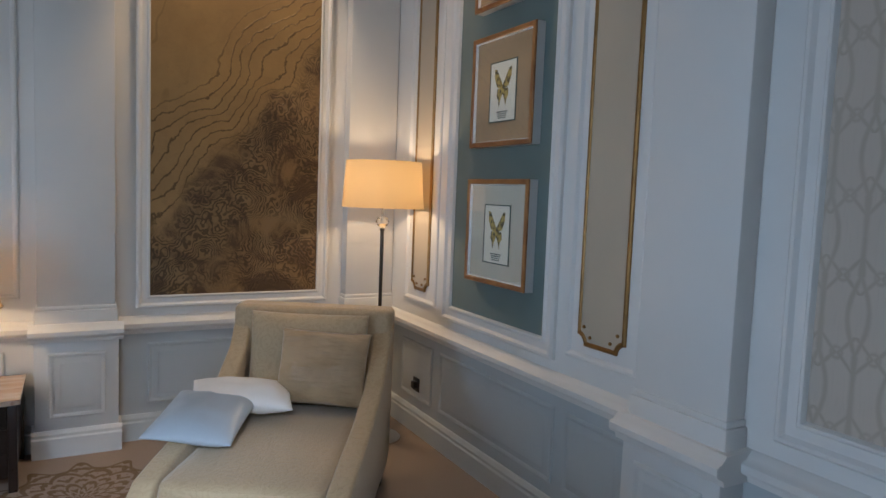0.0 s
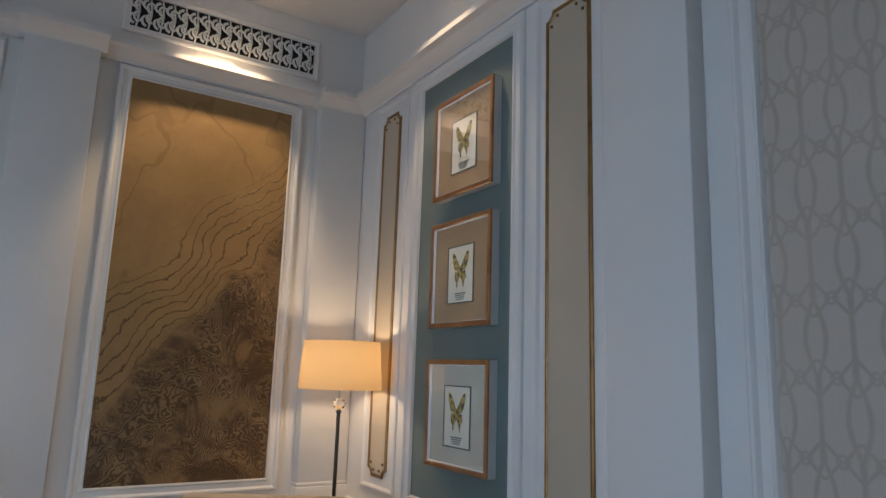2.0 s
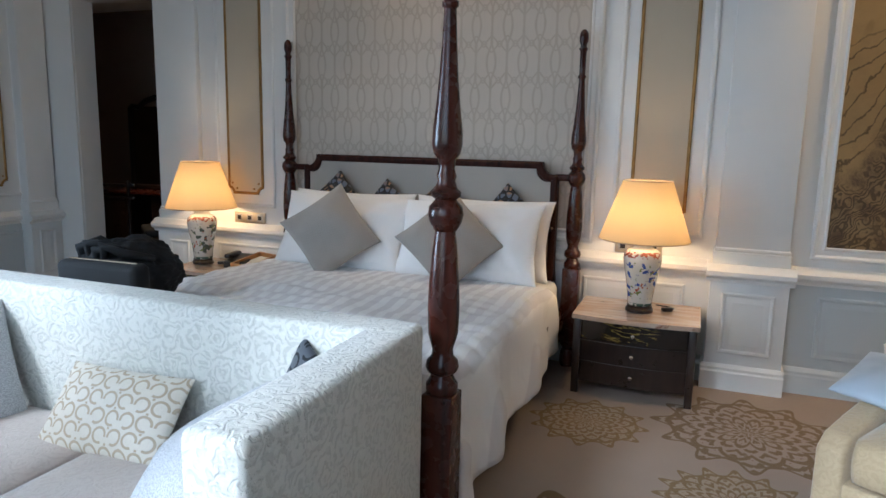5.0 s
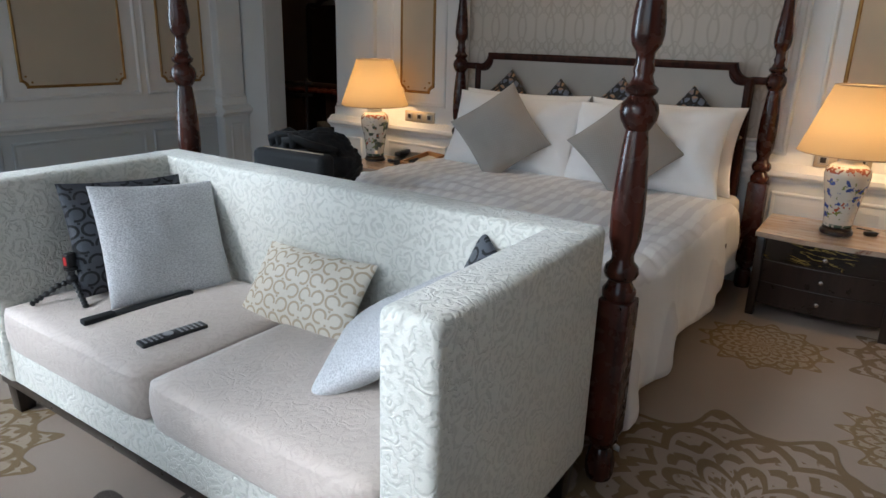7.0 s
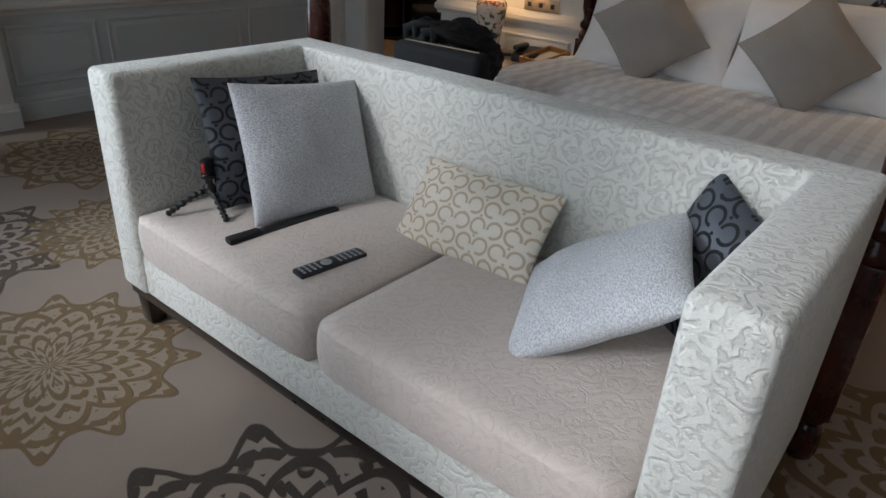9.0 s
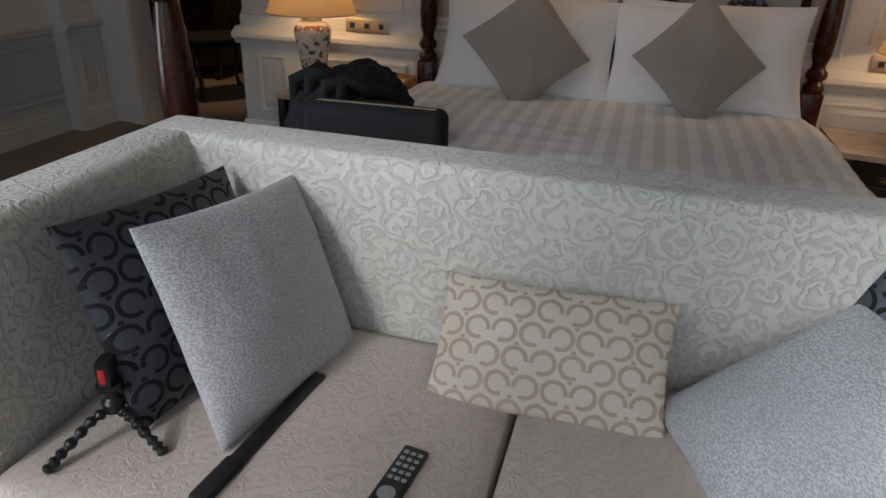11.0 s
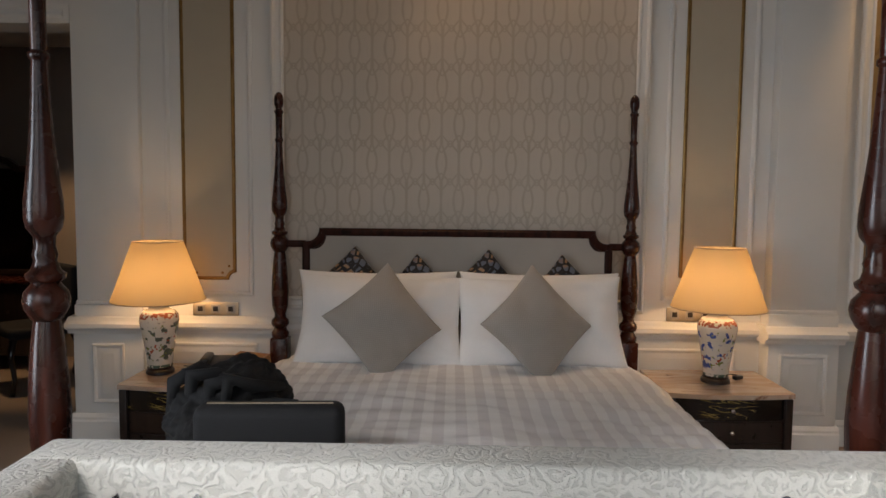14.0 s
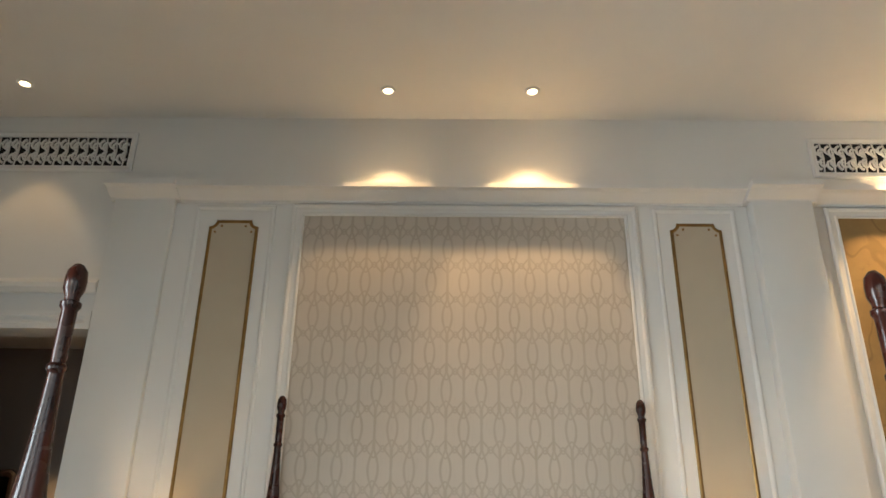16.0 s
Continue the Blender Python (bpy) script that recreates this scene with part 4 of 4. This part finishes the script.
def table_lamp(x, y, vase, label):
    ob = thing("table_lamp", Matrix.Translation((x, y, 0.456)), label, "lamp", "bedside lamps")
    part("wooden_base", lathe([(0.070, 0), (0.077, 0.004), (0.077, 0.02), (0.068, 0.028), (0.070, 0.038), (0.058, 0.04)], 24), EBONY, ob)
    part("vase", lathe([(0.064, 0.040), (0.068, 0.05), (0.072, 0.10), (0.086, 0.19), (0.100, 0.26), (0.106, 0.305), (0.102, 0.335), (0.080, 0.358), (0.056, 0.368), (0.053, 0.378), (0.060, 0.386), (0.05, 0.39)], 36), vase, ob, "painted porcelain vase body", "all")
    part("brass_cap", lathe([(0.052, 0.388), (0.052, 0.394), (0.02, 0.400), (0.012, 0.410), (0.012, 0.47), (0.004, 0.472)], 18), BRASS, ob)
    own = bmesh.new()
    lo, hi, count = [], [], 56
    for k in range(count):
        a = 2 * math.pi * k / count
        lo.append(own.verts.new((0.250 * math.cos(a), 0.250 * math.sin(a), 0.415)))
        hi.append(own.verts.new((0.133 * math.cos(a), 0.133 * math.sin(a), 0.745)))
    for k in range(count):
        own.faces.new((lo[k], lo[(k + 1) % count], hi[(k + 1) % count], hi[k]))
    shade_ob = part("lampshade", own, SHADE, ob, "tapered cream cloth shade", "all")
    for r, z in ((0.251, 0.416), (0.134, 0.744)):
        pts = [(r * math.cos(2 * math.pi * k / 40), r * math.sin(2 * math.pi * k / 40), z) for k in range(41)]
        part("shade_rim", tube(pts, 0.003, 6), TAN_SATIN, shade_ob, smooth="all")
    bm = bmesh.new()
    bmesh.ops.create_uvsphere(bm, u_segments=12, v_segments=8, radius=0.028)
    bulb = part("bulb", moved(bm, Matrix.Translation((0, 0, 0.50))), BULB, ob, smooth="all")
    bulb.visible_shadow = False
    lamp("table_lamp_bulb", "POINT", Matrix.Translation((x, y, 0.456 + 0.52)), 4.2, WARM, radius=0.035)


table_lamp(1.51, -0.30, VASE_R, "porcelain vase lamp with blue figures, lit, on the nightstand")
table_lamp(-1.60, -0.27, VASE_L, "porcelain vase lamp with green flowers, lit, on the nightstand")

# ---------------- floor lamp ----------------
fl = thing("floor_lamp", Matrix.Translation((3.70, -0.53, 0)), "chrome floor lamp with cream drum shade, lit, in the corner", "lamp")
part("base_plate", lathe([(0.15, 0), (0.15, 0.012), (0.14, 0.02), (0.02, 0.026), (0.01, 0.03)], 28), CHROME, fl)
part("pole", lathe([(0.011, 0.025), (0.011, 1.28), (0.016, 1.285), (0.016, 1.295), (0.008, 1.30)], 14), BRONZE, fl)
part("crystal_ball", lathe([(0.008, 1.30), (0.03, 1.31), (0.042, 1.335), (0.03, 1.36), (0.008, 1.372)], 12), CRYSTAL, fl, "clear crystal ball")
part("stem", lathe([(0.007, 1.37), (0.007, 1.66), (0.003, 1.665)], 10), CHROME, fl)
own = bmesh.new()
lo, hi = [], []
for k in range(56):
    a = 2 * math.pi * k / 56
    lo.append(own.verts.new((0.245 * math.cos(a), 0.245 * math.sin(a), 1.42)))
    hi.append(own.verts.new((0.225 * math.cos(a), 0.225 * math.sin(a), 1.695)))
for k in range(56):
    own.faces.new((lo[k], lo[(k + 1) % 56], hi[(k + 1) % 56], hi[k]))
part("drum_shade", own, SHADE, fl, "cream cloth drum shade", "all")
bm = bmesh.new()
bmesh.ops.create_uvsphere(bm, u_segments=12, v_segments=8, radius=0.03)
bulb = part("bulb", moved(bm, Matrix.Translation((0, 0, 1.56))), BULB, fl, smooth="all")
bulb.visible_shadow = False
lamp("floor_lamp_bulb", "POINT", Matrix.Translation((3.70, -0.53, 1.56)), 7, WARM, radius=0.035)

# ---------------- switches, socket ----------------
PLATE = metal("brushed_nickel", (0.52, 0.43, 0.32), 0.5, 0.85)


def switch_plate(x, z, gangs, w, h, label):
    ob = thing("switch_plate", Matrix.Translation((x, -0.004, z)), label, "switch", "wall switches")
    part("plate", box(-w / 2, w / 2, -0.010, 0.0, -h / 2, h / 2, 0.003), PLATE, ob)
    for k in range(gangs):
        cx = -w / 2 + (k + 0.5) * w / gangs
        key = part("switch", box(cx - 0.026, cx + 0.026, -0.014, -0.009, -0.026, 0.026, 0.002), TAUPE, ob)
        part("inset", box(cx - 0.015, cx + 0.015, -0.017, -0.0135, -0.015, 0.015, 0.002), EBONY, key)


switch_plate(-1.372, 0.782, 3, 0.275, 0.082, "brushed nickel three-gang switch plate beside the bed")
switch_plate(1.46, 0.782, 3, 0.275, 0.082, "brushed nickel three-gang switch plate beside the bed")
socket = thing("wall_socket", Matrix.Translation((X1 - 0.006, -0.535, 0.31)) @ EAST, "black wall socket on the dado", "socket")
part("plate", box(-0.045, 0.045, -0.012, 0, -0.045, 0.045, 0.003), BLACK_PLASTIC, socket)
part("plug", box(-0.022, 0.022, -0.04, -0.011, -0.022, 0.022, 0.005), BLACK_PLASTIC, socket)

# ---------------- sofa ----------------
SX0, SX1, SY0, SY1, SZ = -0.895, 1.068, -3.295, -2.45, 0.882
sofa = thing("sofa", Matrix.Translation(((SX0 + SX1) / 2, (SY0 + SY1) / 2, 0)), "ivory scroll-patterned two-seat sofa with square arms", "sofa")
hw, hd, arm = (SX1 - SX0) / 2, (SY1 - SY0) / 2, 0.145
part("backrest", box(-hw + 0.004, hw - 0.004, hd - arm, hd, 0.15, SZ, 0.022, 4), SOFA, sofa)
for s in (-1, 1):
    a_, b_ = sorted((s * hw, s * (hw - arm)))
    part("armrest", box(a_, b_, -hd, hd - 0.012, 0.148, SZ - 0.002, 0.024, 4), SOFA, sofa)
part("seat_base", box(-hw + arm - 0.01, hw - arm + 0.01, -hd + 0.012, hd - arm + 0.02, 0.152, 0.30, 0.012, 3), SOFA, sofa)
part("plinth", box(-hw + 0.02, hw - 0.02, -hd + 0.015, hd - 0.03, 0.118, 0.152, 0.004), EBONY, sofa, "dark wood plinth")


def seat_cushion(w, d, h):
    """A boxed cushion with a crowned top and rolled front edge."""
    own = bmesh.new()
    nx, ny = 20, 20
    bmesh.ops.create_cube(own, size=1.0)
    bmesh.ops.subdivide_edges(own, edges=own.edges[:], cuts=nx, use_grid_fill=True)
    for v in own.verts:
        x, y, z = (v.co * 2)
        k = 16.0
        n_ = (abs(x) ** k + abs(y) ** k) ** (1 / k) if (abs(x) + abs(y)) > 1e-6 else 1
        m_ = max(abs(x), abs(y), 1e-6)
        f = m_ / n_
        x, y = x * f, y * f
        edge = max(abs(x), abs(y))
        rim = 1 - 0.16 * max(0.0, (edge - 0.86) / 0.14) ** 2
        zz = z * rim
        if z > 0:
            zz += 0.14 * (1 - x * x) * (1 - y * y) + 0.02 * noise.noise((x * 2, y * 2, 3))
        side = 1 - 0.02 * z * z
        v.co = (x * side * w / 2, y * side * d / 2, zz * h / 2)
    return own


for s in (-1, 1):
    cw = hw - arm
    ob = part("seat_cushion", moved(seat_cushion(cw - 0.004, 2 * hd - arm + 0.01, 0.155), Matrix.Translation((s * cw / 2, -arm / 2 - 0.008, 0.375))), SEAT, sofa, "blush chenille seat cushion", "all")
for sx in (-1, 1):
    for sy in (-1, 1):
        own = box(-0.034, 0.034, -0.034, 0.034, 0, 0.12, 0.003)
        for v in own.verts:
            if v.co.z < 0.06:
                v.co.x *= 0.8
                v.co.y *= 0.8
        part("leg", moved(own, Matrix.Translation((sx * (hw - 0.06), sy * (hd - 0.06), 0))), EBONY, sofa)

SEAT_Z = 0.452


def stand(centre, across, up):
    """The pose of a cushion whose width runs along across and whose height runs along up."""
    ex = Vector(across).normalized()
    ez = Vector(up)
    ez = (ez - ex * ez.dot(ex)).normalized()
    ey = ez.cross(ex)
    m = Matrix((ex, ey, ez)).transposed().to_4x4()
    m.translation = centre
    return m


def sofa_cushion(name, w, h, t, m, material, label, seed, group=""):
    return cushion(name, pillow(w, h, t, 28, 0.05, 0.006, seed), m, material, label, group)


sofa_cushion("scroll_cushion", 0.46, 0.41, 0.11, stand((-0.605, -2.865, 0.645), (0.05, 0.5, -0.03), (-0.14, 0.05, 0.38)), BLACK_SCROLL, "black scroll-patterned satin cushion in the sofa corner", 21, "black scroll cushions")
sofa_cushion("grey_cushion", 0.46, 0.43, 0.13, stand((-0.440, -2.845, 0.640), (0.06, 0.43, -0.04), (-0.162, 0.06, 0.372)), GREYWEAVE, "grey basket-weave square cushion leaning in the corner", 22, "grey cushions")
sofa_cushion("gold_cushion", 0.49, 0.28, 0.11, stand((0.137, -2.715, 0.548), (0.47, 0.005, 0.008), (0.0, 0.165, 0.205)), GOLD_SCROLL, "cream and gold scroll oblong cushion on the seat", 23)
sofa_cushion("scroll_cushion", 0.42, 0.42, 0.10, stand((0.82, -2.695, 0.582), (0.75, -0.55, -0.30), (0.12, 0.16, 0.95)), BLACK_SCROLL, "black scroll-patterned satin cushion in the sofa corner", 24, "black scroll cushions")
sofa_cushion("grey_cushion", 0.42, 0.45, 0.14, stand((0.612, -2.845, 0.575), (0.131, -0.306, -0.03), (0.261, 0.19, 0.215)), GREYWEAVE, "grey basket-weave cushion slumped against the arm", 25, "grey cushions")

# black flat strap on the seat
strap = thing("black_case", pose(-0.345, -3.02, SEAT_Z + 0.004, 0, 0, -5.6), "flat black folded selfie stick lying on the seat", "stick")
part("shaft", box(-0.016, 0.016, -0.19, 0.19, 0.0, 0.016, 0.005), BLACK_PLASTIC, strap)
part("grip", box(-0.018, 0.018, -0.195, -0.09, 0.0, 0.020, 0.006), BLACK_NYLON, strap)
remote = thing("remote_control", pose(-0.072, -3.085, SEAT_Z, 0, 0, -7), "slim black television remote lying on the seat", "remote control")
part("body", box(-0.025, 0.025, -0.108, 0.108, 0.0, 0.016, 0.005), BLACK_PLASTIC, remote)
for r_ in range(12):
    for c_ in range(3 if r_ not in (4, 5, 6) else 0):
        part("button", box(-0.017 + c_ * 0.0135, -0.0075 + c_ * 0.0135, -0.097 + r_ * 0.0165, -0.089 + r_ * 0.0165, 0.0155, 0.018, 0.001, 1), GREY_PLASTIC, remote)
part("dial", lathe([(0.016, 0.015), (0.016, 0.0185), (0.010, 0.019), (0.001, 0.019)], 18, at=(0, -0.015, 0)), GREY_PLASTIC, remote)

tripod = thing("mini_tripod", pose(-0.60, -3.11, SEAT_Z, 0, 0, 20), "black flexible mini tripod with beaded legs", "tripod")
for k, (ax, ay) in enumerate(((-0.09, -0.10), (0.10, -0.06), (0.02, 0.10))):
    knots = [Vector(p) for p in ((0, 0, 0.075), (ax * 0.35, ay * 0.35, 0.062), (ax * 0.75, ay * 0.75, 0.030), (ax, ay, 0.010))]
    pts = [knots[min(2, j // 14)].lerp(knots[min(2, j // 14) + 1], (j - 14 * min(2, j // 14)) / 14) for j in range(43)]
    bm = tube(pts, [0.005 + 0.006 * abs(math.sin(math.pi * j / 5.25)) for j in range(43)], 10)
    part("leg", bm, BLACK_PLASTIC, tripod, "beaded flexible leg", "all")
part("head", lathe([(0.018, 0.065), (0.02, 0.085), (0.012, 0.095), (0.012, 0.11), (0.022, 0.115), (0.022, 0.125), (0.006, 0.128)], 14), BLACK_PLASTIC, tripod)
part("clamp", box(-0.012, 0.012, -0.02, 0.02, 0.125, 0.175, 0.004), BLACK_PLASTIC, tripod)
part("grip_pad", box(-0.006, 0.006, -0.0215, -0.019, 0.135, 0.165, 0.001), RED_PLASTIC, tripod, "red rubber pad")

# ---------------- bags on the bed ----------------
case = thing("laptop_bag", pose(-0.445, -2.20, 0.605, 0, 0, 3), "black nylon laptop bag standing on the bed", "bag")
part("bag_body", box(-0.20, 0.20, -0.05, 0.05, 0.0, 0.285, 0.03, 4), BLACK_NYLON, case, "", 60)
part("zip", box(-0.17, 0.17, -0.004, 0.004, 0.284, 0.288, 0.001, 1), PLATE, case)
part("pocket", box(-0.16, 0.16, 0.042, 0.062, 0.02, 0.21, 0.012, 3), BLACK_NYLON, case)
part("bag_handle", tube([(-0.07, 0.045, 0.25), (-0.06, 0.062, 0.268), (0, 0.066, 0.272), (0.06, 0.062, 0.268), (0.07, 0.045, 0.25)], 0.009, 8), BLACK_NYLON, case, "", "all")
pack = thing("backpack", pose(-0.665, -1.86, 0.605, 0, 0, -12), "crumpled black backpack lying on the bed", "bag")
own = bmesh.new()
bmesh.ops.create_icosphere(own, subdivisions=6, radius=1.0)
for v in own.verts:
    c = v.co.copy()
    k = 1 + 0.20 * noise.noise(c * 1.5 + Vector((3, 1, 0))) + 0.11 * noise.noise(c * 4.0) + 0.06 * abs(noise.noise(c * 8))
    crease = abs(noise.noise(Vector((c.x * 3.0, c.y * 3.0, c.z * 7.0 + 4))))
    k -= 0.14 * max(0.0, 0.25 - crease)
    v.co = Vector((c.x * 0.165 * k, c.y * 0.25 * k, max(0.0, c.z * 0.175 * k + 0.135)))
part("pack_body", own, BLACK_NYLON, pack, "", "all")
for k in range(4):
    pts = [(-0.12 + 0.06 * k, -0.14, 0.20), (-0.09 + 0.06 * k, -0.17, 0.285 + 0.025 * (k % 2)), (-0.05 + 0.06 * k, -0.10, 0.315 - 0.015 * k), (0.02 + 0.05 * k, 0.02, 0.24)]
    part("strap", tube(pts, [0.016, 0.024, 0.022, 0.014], 8), BLACK_NYLON, pack, "", "all")
part("buckle", box(0.06, 0.11, -0.225, -0.21, 0.16, 0.18, 0.003), PLATE, pack)

# ---------------- things on the nightstands ----------------
phone = thing("telephone", pose(-1.28, -0.26, 0.456, 0, 0, 10), "black desk telephone on the marble top", "telephone")
own = box(-0.085, 0.085, -0.09, 0.09, 0.0, 0.085, 0.01, 3)
for v in own.verts:
    if v.co.y < 0 and v.co.z > 0.04:
        v.co.z -= 0.03
part("phone_body", own, BLACK_PLASTIC, phone)
part("handset", box(-0.08, -0.03, -0.09, 0.09, 0.07, 0.105, 0.014, 3), BLACK_PLASTIC, phone, "", "all")
pad = thing("notepad_tray", pose(-1.12, -0.30, 0.456, 0, 0, -18), "wooden notepad tray with white paper", "notepad")
part("tray", moulding(rect(-0.10, 0.10, -0.13, 0.13), [(0, 0), (0, 0.06), (0.014, 0.06), (0.014, 0.02)]), FRAME_WOOD, pad)
part("paper", plate(rect(-0.088, 0.088, -0.118, 0.118), 0.03, 0.03), PAPER, pad)
for o in pad.children:
    o.matrix_local = Matrix.Translation((0, 0, 0.02)) @ Matrix.Rotation(radians(-78), 4, "X")
for px in (-1.46, 1.66):
    key = thing("charger", pose(px, -0.24, 0.456, 0, 0, 30), "small black charger on the marble top", "charger")
    part("charger_body", box(-0.03, 0.03, -0.015, 0.015, 0, 0.022, 0.006), BLACK_PLASTIC, key)
    part("cable", tube([(0.03, 0, 0.008), (0.06, 0.03, 0.006), (0.05, 0.08, 0.005), (0.0, 0.13, 0.005)], 0.003, 6), BLACK_PLASTIC, key, "", "all")

# ---------------- chaise ----------------
chaise = thing("chaise", pose(2.90, -1.34, 0, 0, 0, -31.5), "olive tan upholstered chaise with sloping arms", "chaise")
own = box(-0.41, 0.41, 0.40, 0.56, 0.12, 0.91, 0.03, 4)
for v in own.verts:
    if v.co.z > 0.2:
        v.co.y += (v.co.z - 0.2) * 0.10
part("backrest", own, TAN, chaise)
for s in (-1, 1):
    own = bmesh.new()
    prof = [(-0.62, 0.10), (0.50, 0.10), (0.58, 0.86), (0.50, 0.86), (0.40, 0.70), (0.22, 0.575), (-0.10, 0.49), (-0.42, 0.445), (-0.56, 0.42), (-0.62, 0.375)]
    a_ = [own.verts.new((s * 0.41, y, z)) for y, z in prof]
    b_ = [own.verts.new((s * 0.315, y, z)) for y, z in prof]
    own.faces.new(a_)
    own.faces.new(b_[::-1])
    for i in range(len(prof)):
        own.faces.new((a_[i], b_[i], b_[(i + 1) % len(prof)], a_[(i + 1) % len(prof)]))
    bmesh.ops.recalc_face_normals(own, faces=own.faces[:])
    bmesh.ops.bevel(own, geom=own.edges[:], offset=0.018, segments=3, profile=0.5, affect="EDGES")
    part("armrest", own, TAN, chaise)
part("seat_base", box(-0.325, 0.325, -0.60, 0.45, 0.10, 0.26, 0.012, 3), TAN, chaise)
part("seat_cushion", moved(seat_cushion(0.63, 1.04, 0.16), Matrix.Translation((0, -0.09, 0.345))), TAN, chaise, "", "all")
part("back_cushion", moved(pillow(0.60, 0.46, 0.14, 20, 0.03, 0.005, 41, 4.0), pose(0, 0.40, 0.66, -8, 0, 0)), TAN, chaise, "", "all")
for sx in (-1, 1):
    for y in (-0.55, 0.46):
        part("leg", box(sx * 0.36 - 0.025, sx * 0.36 + 0.025, y - 0.025, y + 0.025, 0, 0.105, 0.003), EBONY, chaise)
CH = pose(2.90, -1.34, 0, 0, 0, -31.5)
cushion("satin_cushion", pillow(0.44, 0.36, 0.14, 24, 0.04, 0.010, 31), CH @ pose(0.10, 0.295, 0.645, -18, 2, 0), TAN_SATIN, "tan satin cushion leaning on the chaise back")
cushion("white_cushion", pillow(0.47, 0.31, 0.12, 24, 0.05, 0.008, 32), pose(2.765, -1.085, 0.535, -84, 4, -15), LINEN, "white cotton cushion lying on the chaise")
cushion("silver_cushion", pillow(0.37, 0.45, 0.11, 24, 0.05, 0.008, 33), pose(2.565, -1.27, 0.515, -82, 3, -28), SILVER, "pale blue satin cushion lying on the chaise")

# ---------------- dressing lobby ----------------
dresser = thing("dresser", Matrix.Translation((-3.95, 1.68, 0)), "dark wood dressing table against the lobby wall", "dresser")
part("dresser_top", box(-0.55, 0.55, -0.24, 0.24, 0.72, 0.75, 0.006), MAHOGANY, dresser)
for s in (-1, 1):
    part("drawer_pedestal", box(min(s * 0.53, s * 0.18), max(s * 0.53, s * 0.18), -0.22, 0.23, 0.12, 0.72, 0.008), EBONY, dresser)
    for y in (-0.2, 0.2):
        part("leg", box(s * 0.5 - 0.025, s * 0.5 + 0.025, y - 0.025, y + 0.025, 0, 0.125, 0.004), EBONY, dresser)
MIRROR = Mat("mirror_glass", (0.25, 0.24, 0.23), 0.03, 1.0).done()
mirror = thing("dressing_mirror", Matrix.Translation((-3.95, 1.82, 0.75)), "arched dark wood mirror standing on the dresser", "mirror")
crest = [(-0.40, 0.0), (0.40, 0.0), (0.40, 0.92), (0.34, 0.96), (0.25, 0.95), (0.15, 1.02), (0.0, 1.06), (-0.15, 1.02), (-0.25, 0.95), (-0.34, 0.96), (-0.40, 0.92)]
part("mirror_frame", moulding(crest, [(0, 0), (0, 0.05), (0.02, 0.06), (0.05, 0.05), (0.06, 0.03)]), EBONY, mirror)
part("mirror_plate", plate(rect(-0.36, 0.36, 0.04, 0.93), 0.03, 0.02), MIRROR, mirror)
chair = thing("dressing_chair", pose(-3.15, 1.05, 0, 0, 0, -40), "black upholstered dressing chair with curved legs", "chair")
part("seat", box(-0.24, 0.24, -0.24, 0.24, 0.40, 0.48, 0.03, 4), BLACK_NYLON, chair)
part("backrest", box(-0.23, 0.23, 0.19, 0.25, 0.48, 0.92, 0.025, 4), BLACK_NYLON, chair)
for sx in (-1, 1):
    for sy in (-1, 1):
        part("leg", tube([(sx * 0.20, sy * 0.20, 0.41), (sx * 0.235, sy * 0.235, 0.28), (sx * 0.20, sy * 0.20, 0.10), (sx * 0.235, sy * 0.235, 0.0)], [0.026, 0.022, 0.015, 0.018], 10), EBONY, chair, "", "all")
valet = thing("valet_stand", pose(-3.42, 0.62, 0, 0, 0, 20), "dark wood valet stand in the lobby", "valet stand")
for s in (-1, 1):
    part("upright", lathe([(0.025, 0), (0.03, 0.02), (0.016, 0.05), (0.016, 0.86), (0.022, 0.88), (0.022, 0.92), (0.005, 0.95)], 12, at=(s * 0.16, 0, 0)), EBONY, valet)
for z in (0.20, 0.78, 0.90):
    part("crossbar", box(-0.22, 0.22, -0.018, 0.018, z - 0.015, z + 0.015, 0.005), EBONY, valet)
for s in (-1, 1):
    part("foot", box(s * 0.16 - 0.02, s * 0.16 + 0.02, -0.14, 0.14, 0, 0.03, 0.006), EBONY, valet)
